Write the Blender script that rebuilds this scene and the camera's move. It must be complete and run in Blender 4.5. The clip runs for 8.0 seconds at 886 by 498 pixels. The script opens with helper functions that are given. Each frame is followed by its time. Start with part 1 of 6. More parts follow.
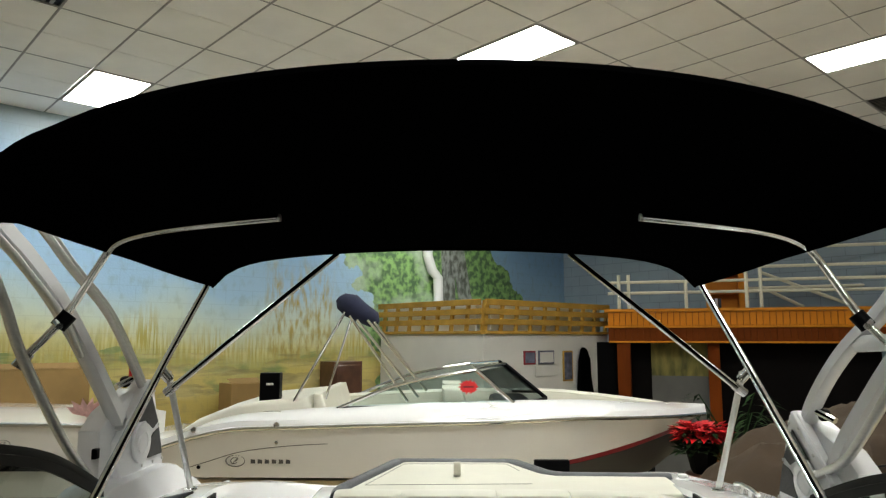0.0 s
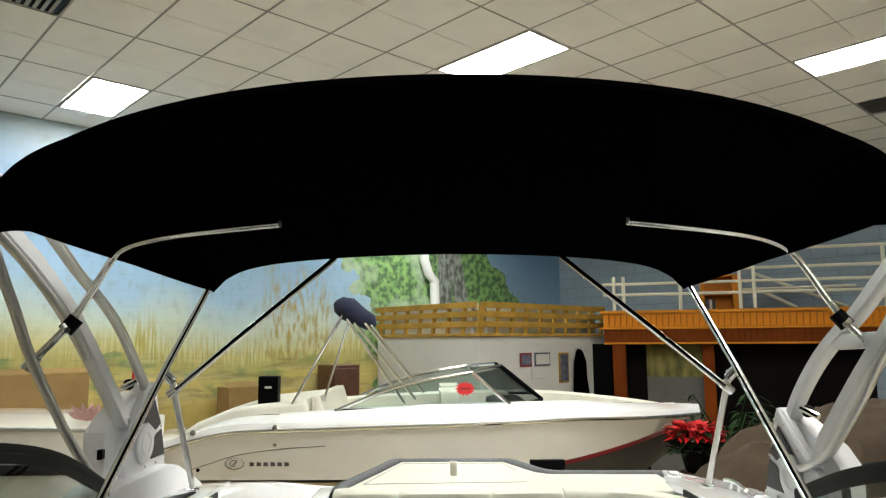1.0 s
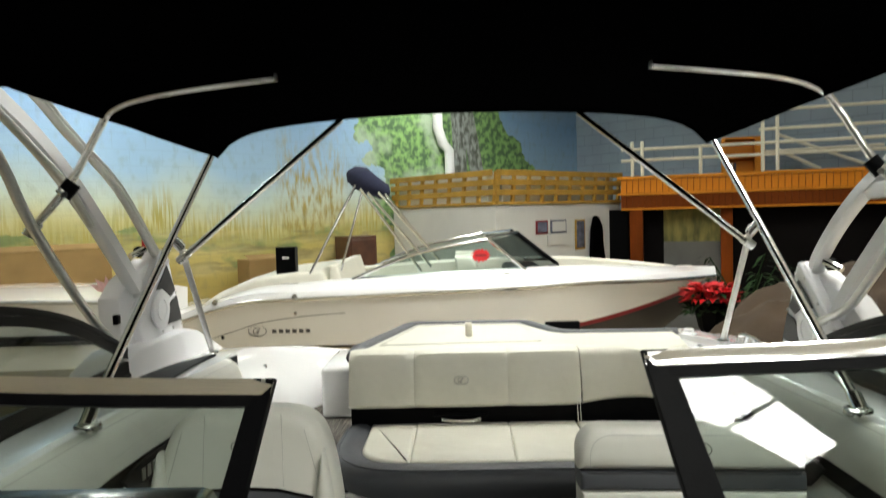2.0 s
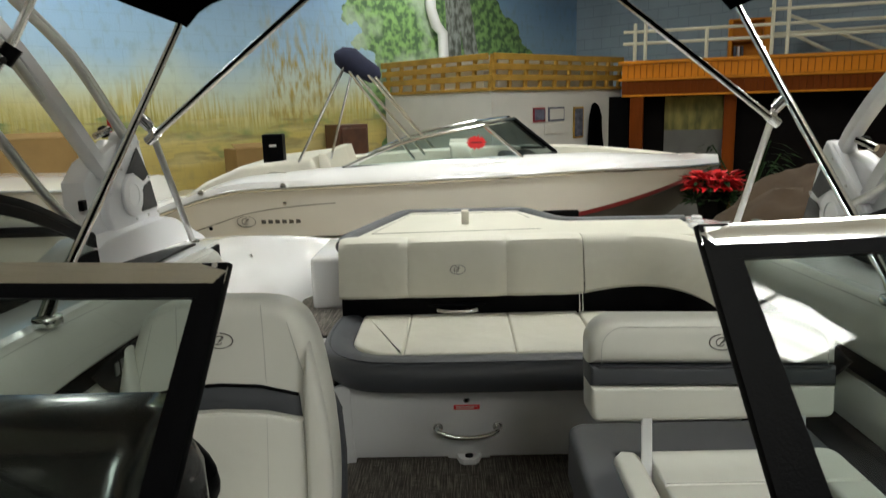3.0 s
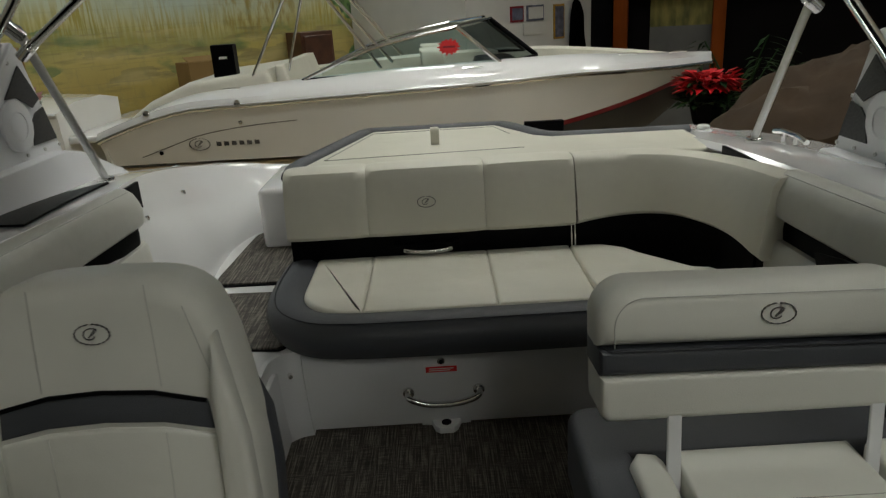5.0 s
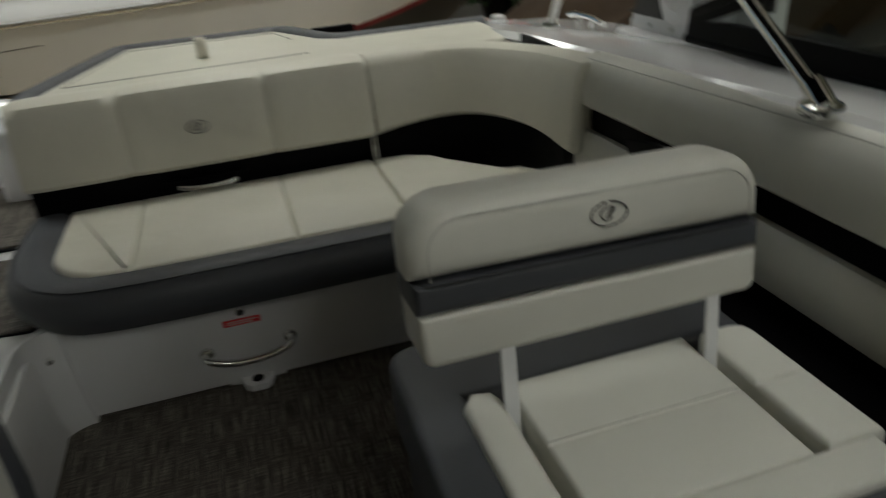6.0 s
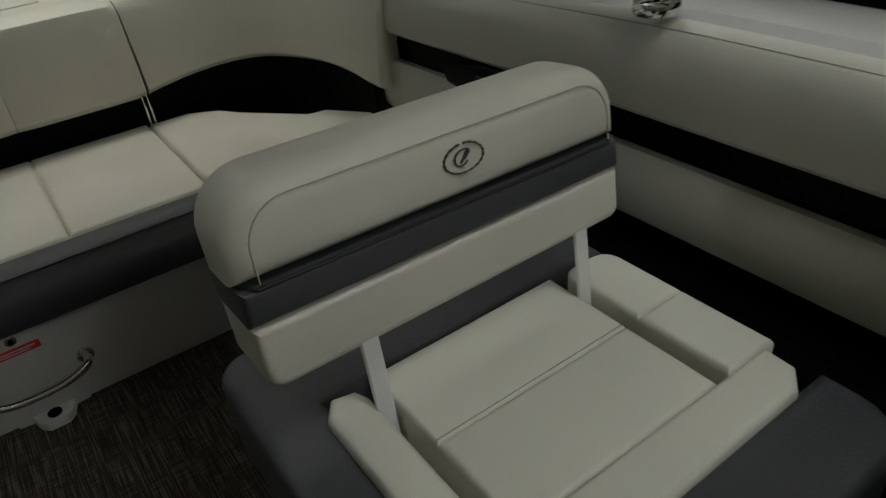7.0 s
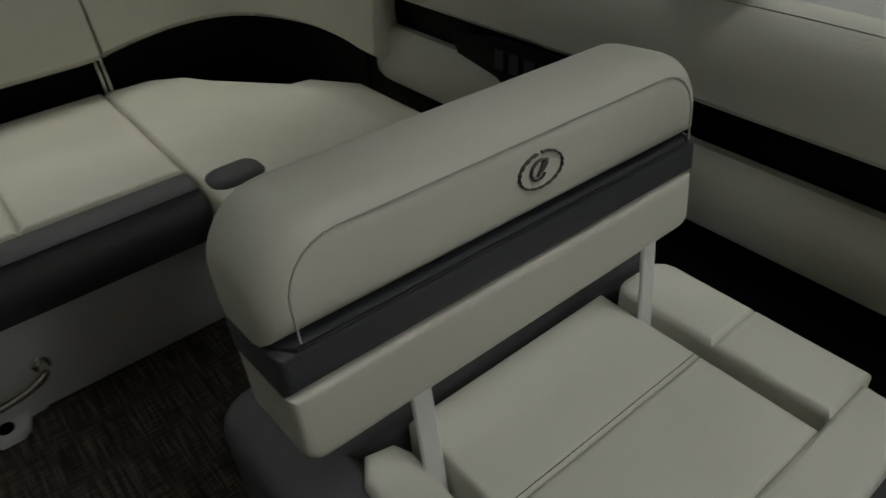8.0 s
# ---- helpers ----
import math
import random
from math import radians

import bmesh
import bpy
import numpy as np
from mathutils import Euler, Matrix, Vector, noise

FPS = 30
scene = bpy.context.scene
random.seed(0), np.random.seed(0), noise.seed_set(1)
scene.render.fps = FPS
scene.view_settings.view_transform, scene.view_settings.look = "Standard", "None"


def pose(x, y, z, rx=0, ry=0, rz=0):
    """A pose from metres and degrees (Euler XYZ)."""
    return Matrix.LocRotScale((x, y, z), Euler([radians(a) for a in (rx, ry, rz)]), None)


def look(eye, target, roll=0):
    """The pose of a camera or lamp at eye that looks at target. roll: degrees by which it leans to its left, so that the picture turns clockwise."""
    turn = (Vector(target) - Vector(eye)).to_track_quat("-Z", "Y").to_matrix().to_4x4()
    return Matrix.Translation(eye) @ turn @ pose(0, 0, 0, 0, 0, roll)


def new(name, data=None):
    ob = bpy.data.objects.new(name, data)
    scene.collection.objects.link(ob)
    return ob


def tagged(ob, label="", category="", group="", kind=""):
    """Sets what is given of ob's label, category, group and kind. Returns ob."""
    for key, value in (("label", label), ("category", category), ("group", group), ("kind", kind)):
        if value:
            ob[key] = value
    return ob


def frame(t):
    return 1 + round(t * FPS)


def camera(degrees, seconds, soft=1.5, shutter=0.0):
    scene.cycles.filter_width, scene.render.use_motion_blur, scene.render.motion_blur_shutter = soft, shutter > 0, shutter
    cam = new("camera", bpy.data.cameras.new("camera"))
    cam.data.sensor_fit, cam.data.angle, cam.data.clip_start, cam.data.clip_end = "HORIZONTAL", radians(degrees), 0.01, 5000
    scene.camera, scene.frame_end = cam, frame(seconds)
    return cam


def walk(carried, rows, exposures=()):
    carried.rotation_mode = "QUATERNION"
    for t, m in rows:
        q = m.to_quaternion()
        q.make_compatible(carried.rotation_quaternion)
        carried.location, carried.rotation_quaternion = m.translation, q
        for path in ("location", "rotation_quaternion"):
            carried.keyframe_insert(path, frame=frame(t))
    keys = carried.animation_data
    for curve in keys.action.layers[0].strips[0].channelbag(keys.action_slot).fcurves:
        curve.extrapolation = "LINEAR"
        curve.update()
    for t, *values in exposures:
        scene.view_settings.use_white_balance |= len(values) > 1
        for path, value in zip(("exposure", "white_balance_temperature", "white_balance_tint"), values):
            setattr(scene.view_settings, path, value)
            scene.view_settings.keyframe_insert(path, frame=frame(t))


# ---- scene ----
cam = camera(64.4, 8.0, soft=1.25, shutter=0.5)
PATH = [
    (0, (-0.027, 0.0, 2.356), (-0.039, 1.984, 2.605), 0.0),
    (0.5, (-0.025, -0.053, 2.351), (-0.023, 1.929, 2.619), 0.1),
    (1, (-0.021, -0.075, 2.349), (-0.023, 1.908, 2.607), -0.4),
    (1.5, (0.006, -0.068, 2.334), (0.001, 1.930, 2.431), -0.8),
    (2, (-0.001, 0.026, 2.303), (-0.056, 2.023, 2.202), -1.6),
    (3.5, (-0.02, 0.316, 2.234), (-0.031, 2.247, 1.715), -1.6),
    (4, (-0.025, 0.418, 2.232), (0.046, 2.322, 1.624), -2.6),
    (5.3, (0.075, 0.754, 2.192), (0.06, 2.631, 1.501), -3.7),
    (5.5, (0.101, 0.8, 2.171), (0.233, 2.648, 1.418), -3.6),
    (5.7, (0.093, 0.846, 2.157), (0.383, 2.655, 1.356), -3.3),
    (6, (0.101, 0.911, 2.132), (0.571, 2.633, 1.229), -5.0),
    (6.5, (0.129, 1.012, 2.09), (0.957, 2.523, 1.075), -9.8),
    (7, (0.141, 1.102, 2.076), (1.032, 2.515, 0.977), -6.4),
    (7.5, (0.149, 1.222, 2.061), (0.978, 2.622, 0.902), -7.2),
    (8, (0.149, 1.308, 2.058), (1.105, 2.579, 0.846), -3.7),
]
walk(cam, [(t, look(eye, target, roll)) for t, eye, target, roll in PATH],
     exposures=[(0.0, 0.92), (0.5, 1.25), (1.5, 1.25), (2.2, 1.3), (3.5, 0.42), (4.2, 0.12), (5.3, -0.15), (6.5, -0.2), (8.0, -0.25)])

# ---- light ----
world = bpy.data.worlds.new("world")
scene.world = world
world.use_nodes = True
world.node_tree.nodes["Background"].inputs[0].default_value = (0.9, 0.93, 1.0, 1)
world.node_tree.nodes["Background"].inputs[1].default_value = 0.02
LAMP = 17.0          # brightness of the ceiling panels


# ---- materials ----
def mat(name, base, rough=0.5, metal=0.0, vary=0.12, scale=8.0, bump=0.0, bscale=60.0, coat=0.0, spec=0.5, stretch=(1, 1, 1), dark=None, random_piece=0.0, soft=0.0):
    m = bpy.data.materials.new(name)
    m.use_nodes = True
    nt = m.node_tree
    b = nt.nodes["Principled BSDF"]
    b.inputs["Roughness"].default_value = rough
    b.inputs["Metallic"].default_value = metal
    b.inputs["Coat Weight"].default_value = coat
    b.inputs["Coat Roughness"].default_value = 0.08
    b.inputs["Specular IOR Level"].default_value = spec
    tc = nt.nodes.new("ShaderNodeTexCoord")
    mp = nt.nodes.new("ShaderNodeMapping")
    mp.inputs["Scale"].default_value = stretch
    nt.links.new(tc.outputs["Object"], mp.inputs[0])
    n1 = nt.nodes.new("ShaderNodeTexNoise")
    n1.inputs["Scale"].default_value = scale
    n1.inputs["Detail"].default_value = 6
    nt.links.new(mp.outputs[0], n1.inputs["Vector"])
    mix = nt.nodes.new("ShaderNodeMix")
    mix.data_type = "RGBA"
    lo = dark or tuple(c * (1 - vary) for c in base)
    mix.inputs["A"].default_value = (*lo, 1)
    mix.inputs["B"].default_value = (*[min(1, c * (1 + vary * 0.6)) for c in base], 1)
    ramp = nt.nodes.new("ShaderNodeMapRange")
    ramp.inputs["From Min"].default_value, ramp.inputs["From Max"].default_value = 0.3, 0.7
    nt.links.new(n1.outputs[0], ramp.inputs[0])
    nt.links.new(ramp.outputs[0], mix.inputs["Factor"])
    out = mix.outputs["Result"]
    if random_piece:
        oi = nt.nodes.new("ShaderNodeObjectInfo")
        mr = nt.nodes.new("ShaderNodeMapRange")
        mr.inputs["To Min"].default_value, mr.inputs["To Max"].default_value = 1 - random_piece, 1 + random_piece
        nt.links.new(oi.outputs["Random"], mr.inputs[0])
        hs = nt.nodes.new("ShaderNodeHueSaturation")
        nt.links.new(mr.outputs[0], hs.inputs["Value"])
        nt.links.new(out, hs.inputs["Color"])
        out = hs.outputs[0]
    nt.links.new(out, b.inputs["Base Color"])
    if bump:
        n2 = nt.nodes.new("ShaderNodeTexNoise")
        n2.inputs["Scale"].default_value = bscale
        n2.inputs["Detail"].default_value = 4
        nt.links.new(mp.outputs[0], n2.inputs["Vector"])
        bp = nt.nodes.new("ShaderNodeBump")
        bp.inputs["Strength"].default_value = bump
        bp.inputs["Distance"].default_value = 0.004
        nt.links.new(n2.outputs[0], bp.inputs["Height"])
        nt.links.new(bp.outputs[0], b.inputs["Normal"])
        if soft:
            n3 = nt.nodes.new("ShaderNodeTexNoise")
            n3.inputs["Scale"].default_value = 9.0
            n3.inputs["Detail"].default_value = 2
            nt.links.new(mp.outputs[0], n3.inputs["Vector"])
            b2 = nt.nodes.new("ShaderNodeBump")
            b2.inputs["Strength"].default_value = soft
            b2.inputs["Distance"].default_value = 0.02
            nt.links.new(n3.outputs[0], b2.inputs["Height"])
            nt.links.new(bp.outputs[0], b2.inputs["Normal"])
            nt.links.new(b2.outputs[0], b.inputs["Normal"])
    return m


def glow(name, colour, power):
    m = bpy.data.materials.new(name)
    m.use_nodes = True
    b = m.node_tree.nodes["Principled BSDF"]
    b.inputs["Base Color"].default_value = (0.9, 0.9, 0.9, 1)
    b.inputs["Emission Color"].default_value = (*colour, 1)
    b.inputs["Emission Strength"].default_value = power
    return m


def glass(name, tint=(0.72, 0.82, 0.8), ior=1.5):
    m = bpy.data.materials.new(name)
    m.use_nodes = True
    nt = m.node_tree
    nt.nodes.remove(nt.nodes["Principled BSDF"])
    tr = nt.nodes.new("ShaderNodeBsdfTransparent")
    tr.inputs[0].default_value = (*tint, 1)
    gl = nt.nodes.new("ShaderNodeBsdfGlossy")
    gl.inputs["Roughness"].default_value = 0.02
    lw = nt.nodes.new("ShaderNodeLayerWeight")
    lw.inputs["Blend"].default_value = 0.5
    pw = nt.nodes.new("ShaderNodeMath")
    pw.operation = 'POWER'
    pw.inputs[1].default_value = 4.5
    ad = nt.nodes.new("ShaderNodeMath")
    ad.operation = 'MULTIPLY_ADD'
    ad.inputs[1].default_value = 0.9
    ad.inputs[2].default_value = 0.04 * (ior - 1) / 0.5
    mx = nt.nodes.new("ShaderNodeMixShader")
    nt.links.new(lw.outputs["Facing"], pw.inputs[0])
    nt.links.new(pw.outputs[0], ad.inputs[0])
    nt.links.new(ad.outputs[0], mx.inputs[0])
    nt.links.new(tr.outputs[0], mx.inputs[1])
    nt.links.new(gl.outputs[0], mx.inputs[2])
    nt.links.new(mx.outputs[0], nt.nodes["Material Output"].inputs[0])
    return m


def weave_mat():
    """Woven vinyl floor: fine grey and brown threads, mostly running fore and aft."""
    m = mat("woven_floor", (0.105, 0.094, 0.08), 0.7, vary=0.5, scale=3, bump=0.0)
    nt = m.node_tree
    b = nt.nodes["Principled BSDF"]
    tc = nt.nodes.new("ShaderNodeTexCoord")
    cols = []
    for sx, sy in ((300, 9), (20, 300)):
        mp = nt.nodes.new("ShaderNodeMapping")
        mp.inputs["Scale"].default_value = (sx, sy, 30)
        nt.links.new(tc.outputs["Object"], mp.inputs[0])
        n = nt.nodes.new("ShaderNodeTexNoise")
        n.inputs["Scale"].default_value = 1
        n.inputs["Detail"].default_value = 3
        nt.links.new(mp.outputs[0], n.inputs["Vector"])
        cols.append(n)
    add = nt.nodes.new("ShaderNodeMath")
    add.operation = "ADD"
    half = nt.nodes.new("ShaderNodeMath")
    half.operation = "MULTIPLY"
    half.inputs[1].default_value = 0.55
    nt.links.new(cols[1].outputs[0], half.inputs[0])
    nt.links.new(cols[0].outputs[0], add.inputs[0])
    nt.links.new(half.outputs[0], add.inputs[1])
    ramp = nt.nodes.new("ShaderNodeValToRGB")
    e = ramp.color_ramp.elements
    e[0].position, e[0].color = 0.55, (0.022, 0.018, 0.014, 1)
    e[1].position, e[1].color = 0.95, (0.25, 0.225, 0.19, 1)
    k = e.new(0.76)
    k.color = (0.068, 0.059, 0.048, 1)
    nt.links.new(add.outputs[0], ramp.inputs[0])
    nt.links.new(ramp.outputs[0], b.inputs["Base Color"])
    bp = nt.nodes.new("ShaderNodeBump")
    bp.inputs["Strength"].default_value, bp.inputs["Distance"].default_value = 0.5, 0.002
    nt.links.new(add.outputs[0], bp.inputs["Height"])
    nt.links.new(bp.outputs[0], b.inputs["Normal"])
    return m


def block_joints(nt, tc):
    """Where the joints of a 40 x 20 cm block wall run: 1 on a joint."""
    sp = nt.nodes.new("ShaderNodeSeparateXYZ")
    cb = nt.nodes.new("ShaderNodeCombineXYZ")
    nt.links.new(tc.outputs["Object"], sp.inputs[0])
    nt.links.new(sp.outputs["X"], cb.inputs[0])
    nt.links.new(sp.outputs["Z"], cb.inputs[1])
    br = nt.nodes.new("ShaderNodeTexBrick")
    br.inputs["Scale"].default_value = 1.0
    br.inputs["Brick Width"].default_value, br.inputs["Row Height"].default_value = 0.4, 0.2
    br.inputs["Mortar Size"].default_value = 0.006
    br.inputs["Mortar Smooth"].default_value = 0.4
    nt.links.new(cb.outputs[0], br.inputs["Vector"])
    return br.outputs["Fac"]


def mural_mat():
    """Painted shore on a block wall: sky, water, reeds and sand by height, a wooded bank along the far end."""
    m = bpy.data.materials.new("painted_mural")
    m.use_nodes = True
    nt = m.node_tree
    b = nt.nodes["Principled BSDF"]
    b.inputs["Roughness"].default_value = 0.55
    L = nt.links.new
    tc = nt.nodes.new("ShaderNodeTexCoord")
    sep = nt.nodes.new("ShaderNodeSeparateXYZ")
    L(tc.outputs["Object"], sep.inputs[0])

    def noise_at(sc, detail=5, st=(1, 1, 1)):
        mp = nt.nodes.new("ShaderNodeMapping")
        mp.inputs["Scale"].default_value = st
        L(tc.outputs["Object"], mp.inputs[0])
        n = nt.nodes.new("ShaderNodeTexNoise")
        n.inputs["Scale"].default_value = sc
        n.inputs["Detail"].default_value = detail
        L(mp.outputs[0], n.inputs["Vector"])
        return n.outputs[0]

    def calc(op, a, c, clamp=False):
        n = nt.nodes.new("ShaderNodeMath")
        n.operation = op
        n.use_clamp = clamp
        for k, v in ((0, a), (1, c)):
            if isinstance(v, (int, float)):
                n.inputs[k].default_value = v
            else:
                L(v, n.inputs[k])
        return n.outputs[0]

    def blend(f, a, c):
        n = nt.nodes.new("ShaderNodeMix")
        n.data_type = "RGBA"
        for key, v in (("Factor", f), ("A", a), ("B", c)):
            if isinstance(v, tuple):
                n.inputs[key].default_value = (*v, 1)
            else:
                L(v, n.inputs[key])
        return n.outputs["Result"]

    z, sx = sep.outputs["Z"], calc("SUBTRACT", sep.outputs["X"], 9.0)
    wob = calc("ADD", z, calc("MULTIPLY", calc("SUBTRACT", noise_at(0.7), 0.5), 0.9))
    ramp = nt.nodes.new("ShaderNodeValToRGB")
    e = ramp.color_ramp.elements
    stops = [(0.0, (0.30, 0.23, 0.05)), (0.30, (0.50, 0.38, 0.08)), (0.36, (0.58, 0.47, 0.12)), (0.41, (0.40, 0.37, 0.09)),
             (0.45, (0.58, 0.55, 0.24)), (0.52, (0.54, 0.63, 0.53)), (0.60, (0.32, 0.51, 0.70)), (0.8, (0.19, 0.36, 0.60)), (1.0, (0.30, 0.38, 0.42))]
    e[0].position, e[0].color = stops[0][0], (*stops[0][1], 1)
    e[1].position, e[1].color = stops[-1][0], (*stops[-1][1], 1)
    for p, c in stops[1:-1]:
        k = e.new(p)
        k.color = (*c, 1)
    L(calc("DIVIDE", wob, 5.0), ramp.inputs[0])
    col = ramp.outputs[0]
    # dune shadows and grass on the sand
    sand = calc("GREATER_THAN", noise_at(2.2, 6, (0.5, 1, 2.2)), 0.56)
    low = calc("LESS_THAN", z, 2.15)
    col = blend(calc("MULTIPLY", calc("MULTIPLY", sand, low), 0.55), col, (0.3, 0.25, 0.09))
    # reeds: upright strokes that stand in tufts
    tuft = calc("MULTIPLY", noise_at(0.8, 3, (1, 1, 0.01)), 2.1)
    top = calc("ADD", 1.45, tuft)
    body = calc("MULTIPLY", calc("SUBTRACT", top, z), 2.2, True)
    foot = calc("MULTIPLY", calc("SUBTRACT", z, 1.9), 4.0, True)
    stroke = calc("MULTIPLY", calc("SUBTRACT", noise_at(1.0, 5, (26, 1, 1.8)), 0.45), 9.0, True)
    reed = calc("MULTIPLY", calc("MULTIPLY", body, foot), stroke)
    tone = blend(noise_at(3, 3, (4, 1, 0.5)), (0.55, 0.38, 0.05), (0.24, 0.28, 0.04))
    col = blend(reed, col, tone)
    green = calc("MULTIPLY", calc("MULTIPLY", calc("SUBTRACT", noise_at(1.6, 5, (1, 1, 2.5)), 0.53), 9.0, True), calc("LESS_THAN", calc("ABSOLUTE", calc("SUBTRACT", wob, 1.95), 0), 0.22))
    col = blend(calc("MULTIPLY", green, 0.8), col, (0.12, 0.22, 0.06))
    clump = calc("MULTIPLY", calc("SUBTRACT", 1.0, calc("MULTIPLY", calc("ABSOLUTE", calc("SUBTRACT", sx, 4.0), 0), 1.5)), 3.0, True)
    tall = calc("MULTIPLY", calc("MULTIPLY", calc("SUBTRACT", calc("ADD", 2.85, calc("MULTIPLY", noise_at(3.0, 3, (1, 1, 0.01)), 1.4)), z), 1.6, True), foot)
    stroke2 = calc("MULTIPLY", calc("SUBTRACT", noise_at(1.0, 7, (15, 1, 4.0)), 0.44), 5.0, True)
    col = blend(calc("MULTIPLY", calc("MULTIPLY", clump, tall), stroke2), col, blend(noise_at(5, 4, (5, 1, 1)), (0.5, 0.34, 0.05), (0.22, 0.2, 0.05)))
    # broad brush strokes: pale and dark sweeps across the dunes, short dabs above
    sweep = calc("MULTIPLY", calc("SUBTRACT", noise_at(1.1, 9, (1.0, 1, 4.5)), 0.5), 7.0, True)
    col = blend(calc("MULTIPLY", calc("MULTIPLY", sweep, low), 0.45), col, (0.66, 0.56, 0.24))
    sweep2 = calc("MULTIPLY", calc("SUBTRACT", noise_at(2.3, 9, (0.7, 1, 5.0)), 0.55), 9.0, True)
    col = blend(calc("MULTIPLY", calc("MULTIPLY", sweep2, low), 0.55), col, (0.20, 0.16, 0.05))
    dab = calc("MULTIPLY", calc("SUBTRACT", noise_at(9.0, 8, (1.0, 1, 0.6)), 0.52), 6.0, True)
    col = blend(calc("MULTIPLY", dab, 0.22), col, (0.16, 0.18, 0.10))
    # wooded bank towards the far corner
    edge = calc("ADD", sx, calc("MULTIPLY", calc("SUBTRACT", noise_at(1.3, 6), 0.5), 1.6))
    wood = calc("MULTIPLY", calc("GREATER_THAN", calc("ADD", edge, calc("MULTIPLY", calc("SUBTRACT", z, 3.0), 0.25)), 5.05), calc("LESS_THAN", calc("ADD", edge, calc("MULTIPLY", calc("SUBTRACT", z, 3.4), 0.9)), 8.75))
    leaf = blend(calc("MULTIPLY", calc("SUBTRACT", noise_at(9, 8), 0.42), 6.0, True), (0.03, 0.1, 0.03), (0.22, 0.42, 0.12))
    pale = calc("MULTIPLY", calc("SUBTRACT", noise_at(1.6, 3), 0.5), 7.0, True)
    leaf = blend(calc("MULTIPLY", pale, calc("LESS_THAN", sx, 7.1)), leaf, blend(noise_at(20, 6), (0.28, 0.4, 0.27), (0.45, 0.55, 0.4)))
    col = blend(wood, col, leaf)
    # two dark trunks painted before the wood
    for cx, w, slope in ((6.98, 0.16, 0.03), (7.32, 0.17, 0.22)):
        d = calc("ABSOLUTE", calc("SUBTRACT", calc("ADD", sx, calc("MULTIPLY", calc("SUBTRACT", z, 3.4), slope)), cx), 0)
        bark = blend(calc("MULTIPLY", calc("SUBTRACT", noise_at(14, 6, (1, 1, 0.5)), 0.4), 5.0, True), (0.05, 0.06, 0.05), (0.3, 0.33, 0.32))
        col = blend(calc("LESS_THAN", d, w), col, bark)
    # grime
    col = blend(calc("MULTIPLY", noise_at(0.6, 6), 0.22), col, (0.35, 0.35, 0.3))
    col = blend(calc("MULTIPLY", block_joints(nt, tc), 0.11), col, (0.12, 0.12, 0.1))
    L(col, b.inputs["Base Color"])
    bp = nt.nodes.new("ShaderNodeBump")
    bp.inputs["Strength"].default_value, bp.inputs["Distance"].default_value = 0.3, 0.01
    L(noise_at(40), bp.inputs["Height"])
    L(bp.outputs[0], b.inputs["Normal"])
    return m


CREAM = mat("cream_vinyl", (0.70, 0.68, 0.585), 0.42, vary=0.05, scale=5, bump=0.13, bscale=420, spec=0.4, soft=0.25)
IVORY = mat("ivory_vinyl", (0.66, 0.655, 0.595), 0.42, vary=0.05, scale=4, bump=0.13, bscale=420, spec=0.4, soft=0.25)
GREY = mat("grey_vinyl", (0.056, 0.060, 0.069), 0.5, vary=0.1, scale=5, bump=0.3, bscale=380)
CHARCOAL = mat("charcoal_vinyl", (0.022, 0.024, 0.029), 0.5, vary=0.12, scale=6, bump=0.3, bscale=380, spec=0.3)
BLACK = mat("black_trim", (0.0025, 0.0025, 0.003), 0.4, vary=0.2, scale=12, bump=0.1, bscale=300, spec=0.05)
DASH = mat("black_gloss_dash", (0.004, 0.004, 0.0045), 0.22, vary=0.2, scale=10, bump=0.08, bscale=200, coat=0.5)
CANVAS = mat("black_canvas", (0.0012, 0.0012, 0.0014), 0.95, vary=0.25, scale=40, bump=0.3, bscale=700, spec=0.0)
SEAM = mat("seam_shadow_thread", (0.20, 0.195, 0.17), 0.7, vary=0.1)
THREAD = mat("grey_thread", (0.46, 0.455, 0.42), 0.6, vary=0.1)
GEL = mat("white_gelcoat", (0.80, 0.80, 0.80), 0.16, vary=0.03, scale=2, coat=0.6)
GELI = mat("white_moulding", (0.74, 0.745, 0.75), 0.3, vary=0.04, scale=3, coat=0.25)
HULLC = mat("cream_gelcoat", (0.87, 0.855, 0.82), 0.14, vary=0.03, scale=2, coat=0.7)
TAN = mat("tan_bottom", (0.50, 0.40, 0.25), 0.4, vary=0.1, scale=3)
MAROON = mat("maroon_stripe", (0.25, 0.012, 0.02), 0.3, vary=0.1, coat=0.4)
NAVYB = mat("black_bottom", (0.012, 0.011, 0.013), 0.35, vary=0.2)
CHROME = mat("polished_steel", (0.78, 0.78, 0.77), 0.13, metal=1.0, vary=0.04, scale=10)
ALU = mat("brushed_aluminium", (0.55, 0.55, 0.54), 0.32, metal=1.0, vary=0.06, scale=20, stretch=(1, 1, 8))
TOWER = mat("white_powder_coat", (0.76, 0.765, 0.78), 0.28, vary=0.03, scale=4, coat=0.3)
MESHW = mat("dark_mesh_grille", (0.045, 0.045, 0.045), 0.6, vary=0.5, scale=260)
MESHG = mat("grey_mesh_grille", (0.2, 0.2, 0.2), 0.6, vary=0.5, scale=260)
GLASS = glass("tinted_glass", (0.58, 0.65, 0.62))
GLASSF = glass("clear_glass")
GLASSD = glass("smoked_glass", (0.35, 0.4, 0.4), 1.15)
CARPET = weave_mat()
MURAL = mural_mat()
